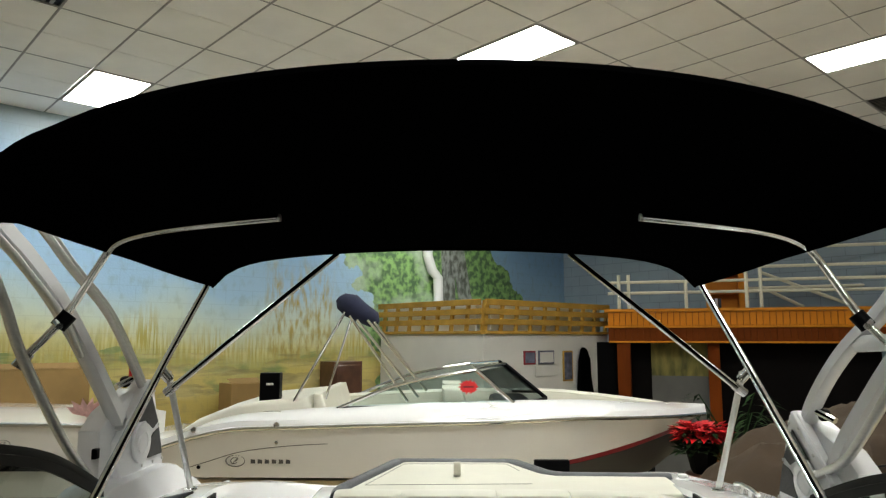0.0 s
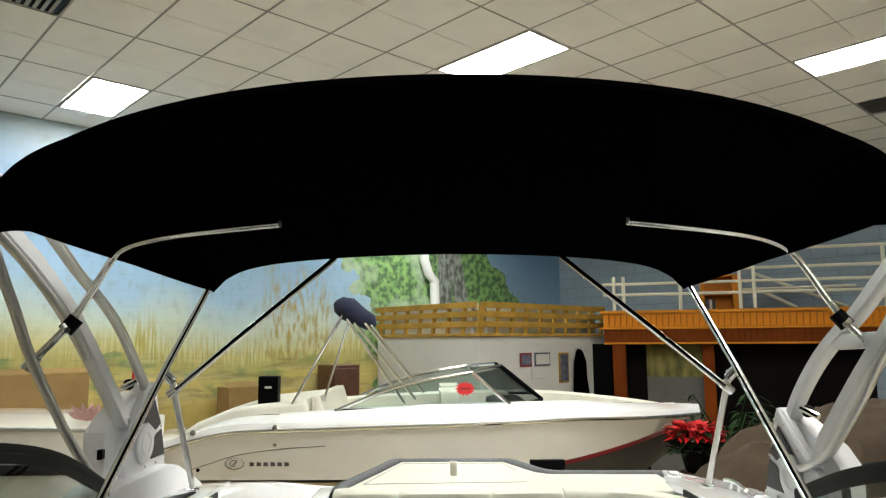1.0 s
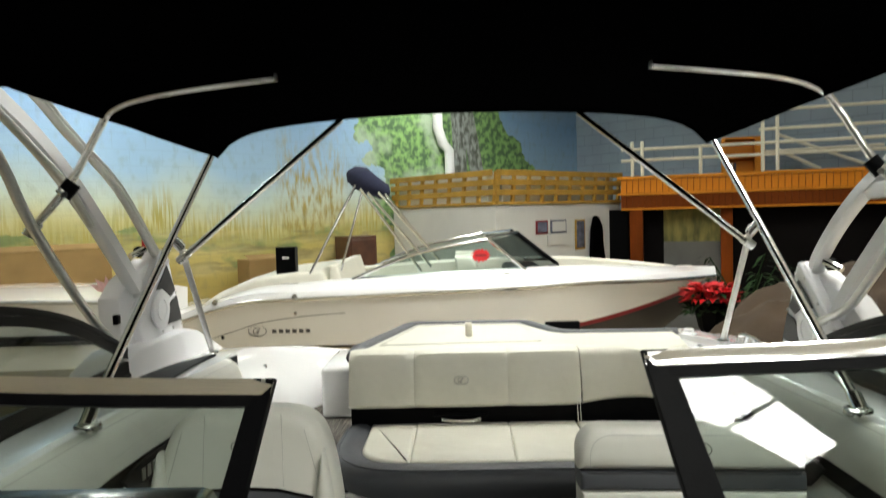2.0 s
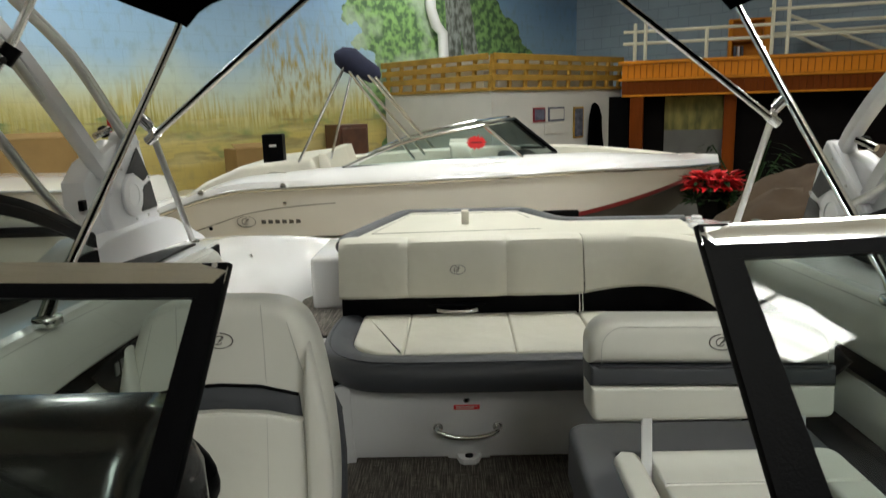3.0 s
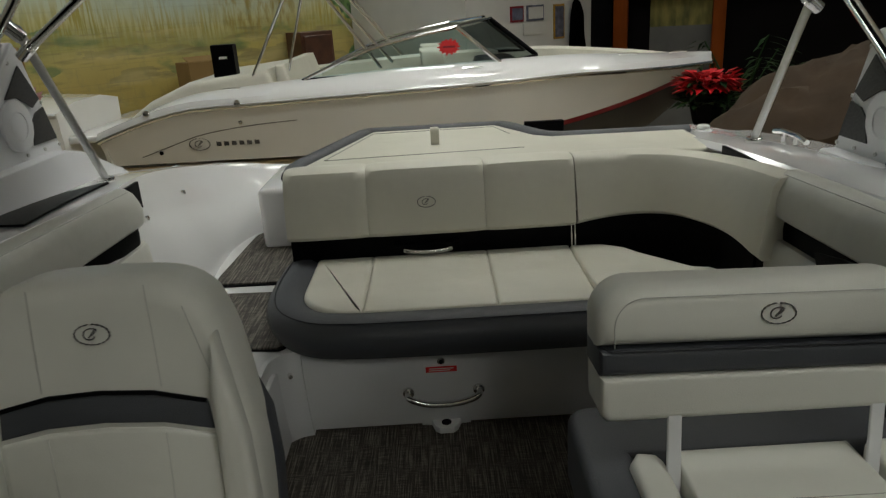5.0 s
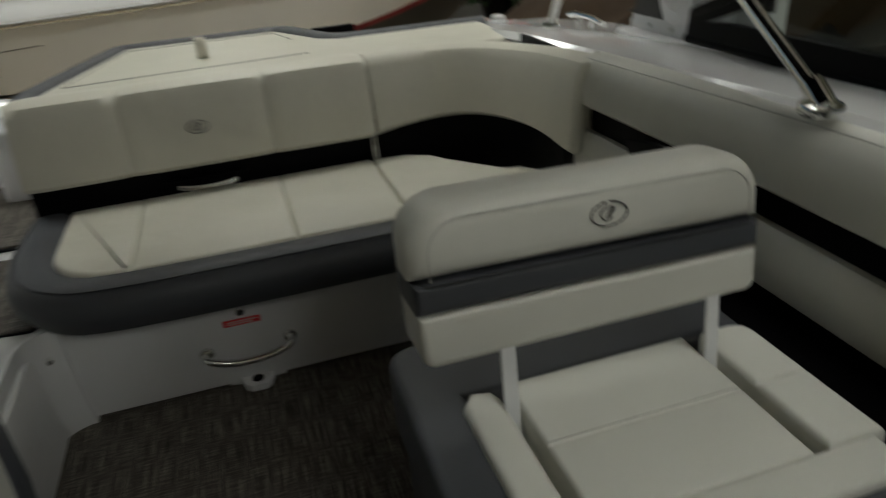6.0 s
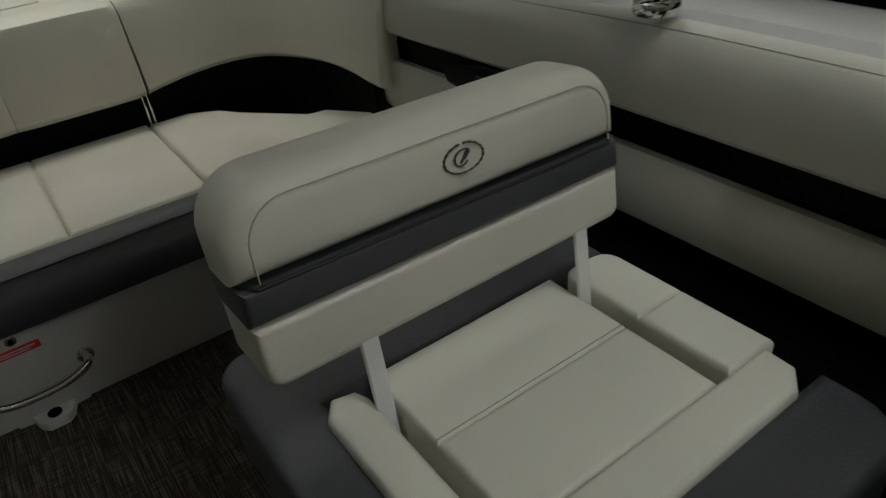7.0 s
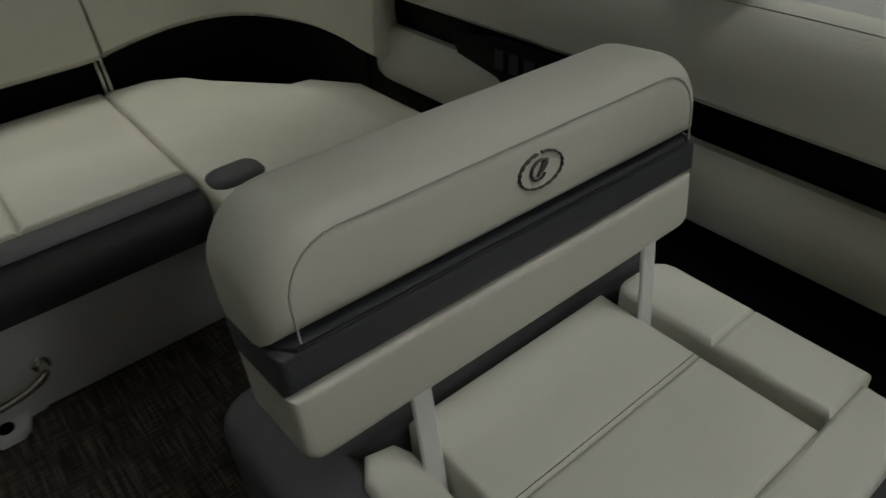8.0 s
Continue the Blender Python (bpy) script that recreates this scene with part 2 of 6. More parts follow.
BLUEW = mat("blue_painted_block", (0.27, 0.34, 0.41), 0.6, vary=0.14, scale=1.2, bump=0.3, bscale=40)
def add_joints(m, deep):
    """Darken and sink the block joints of a wall paint."""
    nt = m.node_tree
    b = nt.nodes["Principled BSDF"]
    tc = nt.nodes.new("ShaderNodeTexCoord")
    fac = block_joints(nt, tc)
    old = b.inputs["Base Color"].links[0].from_socket
    mx = nt.nodes.new("ShaderNodeMix")
    mx.data_type, mx.blend_type = "RGBA", "MULTIPLY"
    mx.inputs["B"].default_value = (0.45, 0.45, 0.45, 1)
    ml = nt.nodes.new("ShaderNodeMath")
    ml.operation = "MULTIPLY"
    ml.inputs[1].default_value = deep
    nt.links.new(fac, ml.inputs[0])
    nt.links.new(ml.outputs[0], mx.inputs["Factor"])
    nt.links.new(old, mx.inputs["A"])
    nt.links.new(mx.outputs["Result"], b.inputs["Base Color"])


add_joints(BLUEW, 0.6)
WHITEW = mat("off_white_wall", (0.68, 0.67, 0.63), 0.6, vary=0.08, scale=1.5, bump=0.15, bscale=50)
TILE = mat("ceiling_tile", (0.86, 0.84, 0.78), 0.85, vary=0.05, scale=2.5, bump=0.4, bscale=90)
TBAR = mat("ceiling_grid_bar", (0.33, 0.32, 0.29), 0.6, vary=0.06)
FLOORM = mat("tan_floor_tile", (0.60, 0.51, 0.36), 0.3, vary=0.12, scale=2, coat=0.2)
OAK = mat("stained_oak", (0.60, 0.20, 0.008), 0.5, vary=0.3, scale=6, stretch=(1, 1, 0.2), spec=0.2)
OAKH = mat("oak_rail", (0.60, 0.22, 0.014), 0.5, vary=0.25, scale=6, stretch=(0.2, 1, 1), spec=0.2)
PINE = mat("pine_lattice", (0.46, 0.27, 0.05), 0.5, vary=0.25, scale=7, stretch=(0.2, 1, 1), spec=0.2)
CREAMP = mat("cream_painted_steel", (0.72, 0.69, 0.55), 0.4, vary=0.06)
CARD = mat("brown_cardboard", (0.27, 0.165, 0.055), 0.8, vary=0.12, scale=4)
DWOOD = mat("dark_cabinet_wood", (0.085, 0.03, 0.014), 0.4, vary=0.3, scale=8, coat=0.3)
NAVY = mat("navy_canvas", (0.008, 0.011, 0.035), 0.85, vary=0.25, scale=14, bump=0.4, bscale=90)
TARP = mat("brown_tarp", (0.036, 0.020, 0.008), 0.9, vary=0.25, scale=4, bump=0.5, bscale=25)
RED = mat("red_paper", (0.75, 0.03, 0.035), 0.5, vary=0.08)
PETAL = mat("red_bract", (0.52, 0.006, 0.012), 0.5, vary=0.35, scale=30)
LEAF = mat("dark_leaf", (0.016, 0.036, 0.012), 0.7, vary=0.4, scale=30, spec=0.1)
PINK = mat("pink_bow_ribbon", (0.62, 0.36, 0.34), 0.4, vary=0.2, scale=20)
PANEL = glow("light_panel", (0.975, 0.99, 0.93), LAMP)


def panel_lens(m):
    nt = m.node_tree
    tc = nt.nodes.new("ShaderNodeTexCoord")
    ch = nt.nodes.new("ShaderNodeTexChecker")
    ch.inputs["Scale"].default_value = 11.0
    wv = nt.nodes.new("ShaderNodeTexWave")
    wv.inputs["Scale"].default_value = 1.6
    for n in (ch, wv):
        nt.links.new(tc.outputs["Object"], n.inputs["Vector"])
    ad = nt.nodes.new("ShaderNodeMath")
    ad.operation = "MULTIPLY_ADD"
    ad.inputs[1].default_value = 0.22
    nt.links.new(ch.outputs["Fac"], ad.inputs[0])
    nt.links.new(wv.outputs["Fac"], ad.inputs[2])
    mr = nt.nodes.new("ShaderNodeMapRange")
    mr.inputs["From Max"].default_value = 1.22
    mr.inputs["To Min"].default_value, mr.inputs["To Max"].default_value = LAMP * 0.6, LAMP * 1.4
    nt.links.new(ad.outputs[0], mr.inputs[0])
    nt.links.new(mr.outputs[0], nt.nodes["Principled BSDF"].inputs["Emission Strength"])


panel_lens(PANEL)
INK = mat("grey_ink", (0.085, 0.08, 0.075), 0.5, vary=0.1)
GREYW = mat("grey_wall_paint", (0.30, 0.30, 0.29), 0.7, vary=0.1, scale=1.5)
# Near black: the shade under the mezzanine is put into this colour.
SHADEW = mat("recess_shade_colour", (0.007, 0.006, 0.006), 0.9, vary=0.2, scale=2, spec=0.05)
# Same oak as OAK, with the shade below the deck put into its colour.
OAKSH = mat("shaded_oak", (0.16, 0.035, 0.003), 0.6, vary=0.3, scale=6, stretch=(1, 1, 0.2), spec=0.1)
# White base of the reed panel, greyed to carry the mezzanine's shade.
PLASTER = mat("shaded_plaster", (0.13, 0.13, 0.125), 0.8, vary=0.15, scale=3)
PHOTO = mat("photo_print", (0.12, 0.13, 0.18), 0.4, vary=0.8, scale=9)


# ---- mesh helpers ----
def part(name, bm, material, parent=None, label="", smooth=True):
    me = bpy.data.meshes.new(name)
    bmesh.ops.recalc_face_normals(bm, faces=bm.faces[:])
    bm.to_mesh(me)
    bm.free()
    me.materials.append(material)
    if smooth:
        for p in me.polygons:
            p.use_smooth = True
        me.set_sharp_from_angle(angle=radians(38))
    ob = new(name, me)
    if parent:
        ob.parent = parent
    if label:
        tagged(ob, label)
    return ob


def thing(name, label, category, at=(0, 0, 0), group="", kind=""):
    ob = new(name)
    ob.empty_display_size = 0.1
    return tagged(ob, label, category, group, kind)


def bm_box(x0, x1, y0, y1, z0, z1, bev=0.0, seg=2, bm=None):
    own = bm is None
    bm = bm or bmesh.new()
    vs = [bm.verts.new((x, y, z)) for x in (x0, x1) for y in (y0, y1) for z in (z0, z1)]
    fs = [bm.faces.new([vs[i] for i in f]) for f in ((0, 1, 3, 2), (4, 6, 7, 5), (0, 4, 5, 1), (2, 3, 7, 6), (0, 2, 6, 4), (1, 5, 7, 3))]
    if bev and own:
        bmesh.ops.bevel(bm, geom=bm.edges[:], offset=bev, segments=seg, profile=0.5, affect="EDGES")
    return bm


def inset(pts, d):
    """A closed outline moved inwards by d, corners mitred."""
    k = len(pts)
    area = sum(pts[i][0] * pts[(i + 1) % k][1] - pts[(i + 1) % k][0] * pts[i][1] for i in range(k))
    sgn = 1 if area > 0 else -1
    out = []
    for i in range(k):
        a, p, c = Vector(pts[i - 1]), Vector(pts[i]), Vector(pts[(i + 1) % k])
        u, v = (p - a), (c - p)
        u = u.normalized() if u.length > 1e-7 else v.normalized()
        v = v.normalized() if v.length > 1e-7 else u
        n0, n1 = Vector((-u.y, u.x)) * sgn, Vector((-v.y, v.x)) * sgn
        m = n0 + n1
        m = m / max(0.5, m.length_squared / 2) if m.length > 1e-6 else n0
        q = p + m * d
        out.append((q.x, q.y))
    return out


def bm_prism(pts, o, u, v, n, depth, bev=0.0, seg=3):
    """A flat outline pts (in u, v from o), given depth along n, with rounded rims."""
    bm = bmesh.new()
    o, u, v, n = Vector(o), Vector(u), Vector(v), Vector(n)
    levels = [(0.0, 0.0), (0.0, depth)]
    if bev:
        bev = min(bev, depth * 0.49)
        lo = [(bev * (1 - math.sin(math.pi / 2 * k / seg)), bev * (1 - math.cos(math.pi / 2 * k / seg))) for k in range(seg + 1)]
        levels = lo + [(d, depth - h) for d, h in lo[::-1]]
    rings = []
    for d, h in levels:
        ring = inset(pts, d) if d > 1e-9 else pts
        rings.append([bm.verts.new(o + u * p + v * q + n * h) for p, q in ring])
    k = len(pts)
    bm.faces.new(rings[0][::-1])
    bm.faces.new(rings[-1])
    for a, c in zip(rings, rings[1:]):
        for i in range(k):
            bm.faces.new((a[i], a[(i + 1) % k], c[(i + 1) % k], c[i]))
    return bm


def rounded(x0, x1, y0, y1, r, k=5):
    """A rectangle's outline with corner radii r = (bottom left, bottom right, top right, top left)."""
    out = []
    for (cx, cy, a0), q in zip(((x0, y0, 180), (x1, y0, 270), (x1, y1, 0), (x0, y1, 90)), r):
        sx, sy = (1 if cx == x0 else -1), (1 if cy == y0 else -1)
        if q <= 0.006:
            out.append((cx, cy))
            continue
        for i in range(k + 1):
            a = radians(a0 + 90 * i / k)
            out.append((cx + sx * q + q * math.cos(a), cy + sy * q + q * math.sin(a)))
    return out


def bm_tube(points, r, sides=10, smooth_steps=0, bm=None, flat=1.0):
    """A round bar along points; smooth_steps > 0 bends it through them."""
    pts = [Vector(p) for p in points]
    if smooth_steps:
        out = []
        for i in range(len(pts) - 1):
            p0, p1, p2, p3 = pts[max(i - 1, 0)], pts[i], pts[i + 1], pts[min(i + 2, len(pts) - 1)]
            for s in range(smooth_steps):
                t = s / smooth_steps
                out.append(0.5 * (2 * p1 + (p2 - p0) * t + (2 * p0 - 5 * p1 + 4 * p2 - p3) * t * t + (3 * p1 - p0 - 3 * p2 + p3) * t ** 3))
        pts = out + [pts[-1]]
    bm = bm or bmesh.new()
    rings, up = [], None
    for i, p in enumerate(pts):
        d = (pts[min(i + 1, len(pts) - 1)] - pts[max(i - 1, 0)]).normalized()
        if up is None:
            up = Vector((0, 0, 1)) if abs(d.z) < 0.9 else Vector((1, 0, 0))
        side = d.cross(up).normalized()
        up = side.cross(d).normalized()
        rr = r[min(i, len(r) - 1)] if isinstance(r, (list, tuple)) else r
        rings.append([bm.verts.new(p + side * rr * math.cos(2 * math.pi * k / sides) + up * rr * flat * math.sin(2 * math.pi * k / sides)) for k in range(sides)])
    for a, c in zip(rings, rings[1:]):
        for k in range(sides):
            bm.faces.new((a[k], a[(k + 1) % sides], c[(k + 1) % sides], c[k]))
    bm.faces.new(rings[0][::-1])
    bm.faces.new(rings[-1])
    return bm


def bm_loft(rings, closed=True, caps=True, bm=None):
    bm = bm or bmesh.new()
    vs = [[bm.verts.new(p) for p in ring] for ring in rings]
    k = len(vs[0])
    for a, c in zip(vs, vs[1:]):
        for i in range(k if closed else k - 1):
            bm.faces.new((a[i], a[(i + 1) % k], c[(i + 1) % k], c[i]))
    if caps and closed:
        bm.faces.new(vs[0][::-1])
        bm.faces.new(vs[-1])
    return bm


def bm_sheet(rows, thick, n=None):
    """A sheet through rows of points, thickened along n (or along its own normals)."""
    bm = bm_loft(rows, closed=False, caps=False)
    bmesh.ops.recalc_face_normals(bm, faces=bm.faces[:])
    if n:
        geo = bmesh.ops.extrude_face_region(bm, geom=bm.faces[:])
        bmesh.ops.translate(bm, vec=Vector(n) * thick, verts=[g for g in geo["geom"] if isinstance(g, bmesh.types.BMVert)])
    else:
        bmesh.ops.solidify(bm, geom=bm.faces[:], thickness=thick)
    return bm


def curve_pts(pts, steps=6):
    """Points on a smooth line through pts."""
    pts = [Vector(p) for p in pts]
    out = []
    for i in range(len(pts) - 1):
        p0, p1, p2, p3 = pts[max(i - 1, 0)], pts[i], pts[i + 1], pts[min(i + 2, len(pts) - 1)]
        for s in range(steps):
            t = s / steps
            out.append(0.5 * (2 * p1 + (p2 - p0) * t + (2 * p0 - 5 * p1 + 4 * p2 - p3) * t * t + (3 * p1 - p0 - 3 * p2 + p3) * t ** 3))
    return out + [pts[-1]]


def bm_disc(c, n, r, depth, sides=20, bev=0.0):
    n = Vector(n).normalized()
    u = n.orthogonal().normalized()
    v = n.cross(u)
    return bm_prism([(r * math.cos(2 * math.pi * i / sides), r * math.sin(2 * math.pi * i / sides)) for i in range(sides)], c, u, v, n, depth, bev, 2)


def bm_wreath(o, u, v, n, w, h):
    """An oval badge: a beaded ring with a curled stroke inside."""
    o, u, v, n = Vector(o), Vector(u), Vector(v), Vector(n).normalized()
    bm = bmesh.new()
    ring = [o + u * w * math.cos(a) + v * h * math.sin(a) + n * 0.0006 for a in [2 * math.pi * k / 72 + 1.7 for k in range(71)]]
    bm_tube(ring, [w * (0.05 + 0.06 * abs(math.sin(k * math.pi / 4))) for k in range(71)], 6, bm=bm, flat=0.4)
    pts = []
    for k in range(17):
        a = radians(50 + 260 * k / 16)
        rr = 0.48 if k < 12 else 0.48 - 0.05 * (k - 11)
        pts.append(o + u * w * rr * math.cos(a) + v * h * rr * 1.25 * math.sin(a) + n * 0.0012)
    bm_tube(pts, w * 0.075, 4, bm=bm, flat=0.5)
    pts = [o + u * w * x + v * h * y + n * 0.0012 for x, y in ((-0.2, -0.3), (0.0, 0.1), (0.2, 0.5), (0.28, 0.35), (0.05, 0.0), (-0.1, -0.1))]
    bm_tube(pts, w * 0.07, 4, bm=bm, flat=0.5)
    return bm


X, Y, Z = Vector((1, 0, 0)), Vector((0, 1, 0)), Vector((0, 0, 1))
# ---- the hall ----
A = Vector((0.731, 0.682, 0)).normalized()      # along the painted wall
B = Vector((-A.y, A.x, 0))                      # across it
P0 = Vector((-3.16, 5.39, 5.0))                 # a crossing of the ceiling grid
CEIL = 5.0


def grid(i, j, z=CEIL):
    p = P0 + A * (0.61 * i) - B * (1.22 * j)
    return Vector((p.x, p.y, z))


def slab(name, p, q, z0, z1, thick, material, label, side=1):
    """An upright wall from p to q, thickened away from the room; its own x runs along it."""
    p, q = Vector((*p, 0)), Vector((*q, 0))
    u = (q - p).normalized()
    n = Vector((-u.y, u.x, 0)) * side
    ob = part(name, bm_box(0, (q - p).length, min(0, thick * side), max(0, thick * side), z0, z1), material, smooth=False)
    ob.matrix_basis = Matrix(((u.x, -u.y, 0, p.x), (u.y, u.x, 0, p.y), (0, 0, 1, 0), (0, 0, 0, 1)))
    return tagged(ob, label, "wall", kind="structure")


W0 = Vector((-5.11, 7.72, 0))
far = W0 + A * 10.3
near = W0 - A * 9
slab("wall_north", near[:2], far[:2], 0, CEIL, 0.2, MURAL, "block wall painted with a mural of shore, reeds, sky and woods", 1)
east_end = far - B * 15
slab("wall_east", far[:2], east_end[:2], 0, CEIL, 0.2, BLUEW, "pale blue painted concrete block wall", 1)
# West and south walls are unseen additions; their grey limits bounced light.
south_end = near - B * 15
slab("wall_west", south_end[:2], near[:2], 0, CEIL, 0.2, GREYW, "unseen plain wall closing the hall, grey to limit bounced light", 1)
slab("wall_south", east_end[:2], south_end[:2], 0, CEIL, 0.2, GREYW, "unseen plain wall closing the hall, grey to limit bounced light", 1)


def quad_slab(name, z0, z1, material, label, cat):
    pts = [near, far, east_end, south_end]
    ob = part(name, bm_prism([(p.x, p.y) for p in pts], (0, 0, z0), X, Y, Z, z1 - z0), material, smooth=False)
    return tagged(ob, label, cat, kind="structure")


quad_slab("floor", -0.1, 0.0, FLOORM, "tan tiled showroom floor", "floor")


VENTS = {(12, 3), (-1, 0)}
# In view: (1,-2), (5,1), (9,3); (-5,7) mirrors in glass; rest added to brighten.
LIGHTS = {(1, -2), (2, 2), (5, 1), (9, 3), (9, -2), (4, 3), (-1, 5), (-5, 7), (-5, 8), (-2, 8)}


def is_light(i, j):
    return (i, j) in LIGHTS


def ceiling():
    bm = bmesh.new()
    bars = bmesh.new()
    e = 0.011
    for i in range(-14, 20):
        for j in range(-4, 9):
            if is_light(i, j) or (i, j) in VENTS:
                continue
            for k in (0, 0.5):
                a, c = grid(i, j + k), grid(i + 1, j + k + 0.5)
                g = 0.004
                lo = [e, e if k == 0 else g]
                hi = [0.61 - e, (0.61 - g) if k == 0 else (0.61 - e)]
                top = CEIL + 0.004 + random.random() * 0.002
                vs = []
                for zz, s in ((top, 0), (CEIL + 0.02, 0)):
                    for u, v in ((lo[0], lo[1]), (hi[0], lo[1]), (hi[0], hi[1]), (lo[0], hi[1])):
                        p = a + A * u - B * v
                        vs.append(bm.verts.new((p.x, p.y, zz)))
                bm.faces.new(vs[:4])
                for q in range(4):
                    bm.faces.new((vs[q], vs[(q + 1) % 4], vs[4 + (q + 1) % 4], vs[4 + q]))
    ob = part("ceiling", bm, TILE, smooth=False)
    tagged(ob, "suspended ceiling of scored off-white mineral tiles", "ceiling", kind="structure")
    for i in range(-14, 21):
        p = grid(i, 2)
        a, c = p - B * 9, p + B * 8.5
        bm_tube([(a.x, a.y, CEIL + 0.004), (c.x, c.y, CEIL + 0.004)], 0.010, 4, bm=bars, flat=0.5)
    for j in range(-4, 10):
        a, c = grid(-14, j), grid(20, j)
        bm_tube([(a.x, a.y, CEIL + 0.004), (c.x, c.y, CEIL + 0.004)], 0.010, 4, bm=bars, flat=0.5)
    tagged(part("ceiling_grid", bars, TBAR, smooth=False), "thin grey metal ceiling grid bars", "ceiling grid", kind="structure")
    back = part("ceiling_deck", bm_prism([(p.x, p.y) for p in (near, far, east_end, south_end)], (0, 0, CEIL + 0.06), X, Y, Z, 0.1), TBAR, smooth=False)
    tagged(back, "dark deck above the suspended ceiling", "ceiling", kind="structure")


ceiling()


def ceiling_light(i, j):
    t = thing("ceiling_light", "lit white fluorescent ceiling panel in the tile grid, seen or added as fill", "ceiling light", group="ceiling panels")
    a = grid(i, j)
    M = Matrix(((A.x, -B.x, 0, a.x), (A.y, -B.y, 0, a.y), (0, 0, 1, CEIL), (0, 0, 0, 1)))
    fr = bmesh.new()
    for x0, x1, y0, y1 in ((0.012, 0.03, 0.012, 1.208), (0.58, 0.598, 0.012, 1.208), (0.03, 0.58, 0.012, 0.03), (0.03, 0.58, 1.19, 1.208)):
        bm_box(x0, x1, y0, y1, -0.004, 0.03, bm=fr)
    part("frame", fr, TBAR, t, smooth=False)
    part("diffuser", bm_box(0.03, 0.58, 0.03, 1.19, 0.004, 0.02), PANEL, t, smooth=False)
    t.matrix_basis = M
    return t


for cell in sorted(LIGHTS):
    ceiling_light(*cell)


def ceiling_vent(i, j):
    t = thing("ceiling_vent", "grey louvred air vent in the ceiling", "vent")
    a = grid(i, j)
    part("backing", bm_box(0.02, 0.59, 0.02, 1.2, 0.012, 0.02), BLACK, t, smooth=False)
    for k in range(9):
        x = 0.05 + 0.058 * k
        s = part("slat", bm_prism([(0, 0), (0.035, 0.014), (0.037, 0.011), (0.002, -0.003)], (x, 0.03, -0.004), X, Z, Y, 1.15), TBAR, t, smooth=False)
    t.matrix_basis = Matrix(((A.x, -B.x, 0, a.x), (A.y, -B.y, 0, a.y), (0, 0, 1, CEIL), (0, 0, 0, 1)))


for v in sorted(VENTS):
    ceiling_vent(*v)

# ---- the office with its lattice parapet ----
CORN = Vector((0.47, 9.75, 0))
LEFTF = CORN + B * 2.3
RIGHTF = CORN + A * 2.95


def office():
    t = thing("office_box", "off-white partition office below a wooden lattice parapet", "office", kind="structure")
    pts = [CORN, RIGHTF, RIGHTF + B * 2.3, LEFTF]
    part("wall", bm_prism([(p.x, p.y) for p in pts], (0, 0, 0), X, Y, Z, 2.40), WHITEW, t, smooth=False)
    return t


office()


def lattice(p, q, z0, label):
    """Three long slats nailed on upright blocks, with a wide rail at the foot."""
    t = thing("lattice_fence", label, "fence", group="lattice parapet")
    u = (q - p).normalized()
    n = Vector((u.y, -u.x, 0))
    L = (q - p).length
    part("foot_rail", bm_prism([(0, 0), (L, 0), (L, 0.045), (0, 0.045)], Vector((p.x, p.y, z0)) + n * 0.05, u, Z, -n, 0.1, 0.006, 1), PINE, t)
    for k, z in enumerate((0.13, 0.27, 0.40)):
        part("slat", bm_prism([(0, 0), (L, 0), (L, 0.085), (0, 0.085)], Vector((p.x, p.y, z0 + z)) + n * (0.03 + 0.015 * k), u, Z, -n, 0.025, 0.004, 1), PINE, t)
    part("backing", bm_prism([(0, 0), (L, 0), (L, 0.42), (0, 0.42)], Vector((p.x, p.y, z0 + 0.05)) - n * 0.14, u, Z, -n, 0.02), WHITEW, t, "off-white board behind the slats", smooth=False)
    m = max(4, round(L / 0.33))
    for i in range(m + 1):
        s = 0.02 + (L - 0.09) * i / m
        part("upright", bm_prism([(s, 0), (s + 0.05, 0), (s + 0.05 + 0.06, 0.46), (s + 0.06, 0.46)], Vector((p.x, p.y, z0 + 0.01)) - n * 0.0, u, Z, -n, 0.04), PINE, t, smooth=False)


lattice(CORN, RIGHTF, 2.40, "pine slat lattice along the top of the office wall")
lattice(LEFTF, CORN, 2.40, "pine slat lattice returning along the office side")


def wall_picture(s, z, w, h, material, label, frame_mat=BLACK, group="pictures on the office wall"):
    t = thing("framed_picture", label, "picture", group=group)
    o = CORN + A * s - B * 0.004
    part("frame", bm_prism(rounded(-w / 2, w / 2, -h / 2, h / 2, (0, 0, 0, 0)), (o.x, o.y, z), A, Z, -B, 0.02, 0.004, 1), frame_mat, t)
    part("print", bm_prism(rounded(-w / 2 + 0.025, w / 2 - 0.025, -h / 2 + 0.025, h / 2 - 0.025, (0, 0, 0, 0)), Vector((o.x, o.y, z)) - B * 0.0205, A, Z, -B, 0.003), material, t, smooth=False)


wall_picture(0.95, 2.06, 0.26, 0.2, PHOTO, "small framed photo with a dark mount", MAROON)
wall_picture(1.33, 2.06, 0.36, 0.2, WHITEW, "framed notice with a dark border", PHOTO)
wall_picture(1.28, 1.86, 0.42, 0.16, WHITEW, "white paper notice pinned to the wall", WHITEW)
wall_picture(1.85, 1.92, 0.24, 0.46, PHOTO, "tall framed print in a light wood frame", PINE)


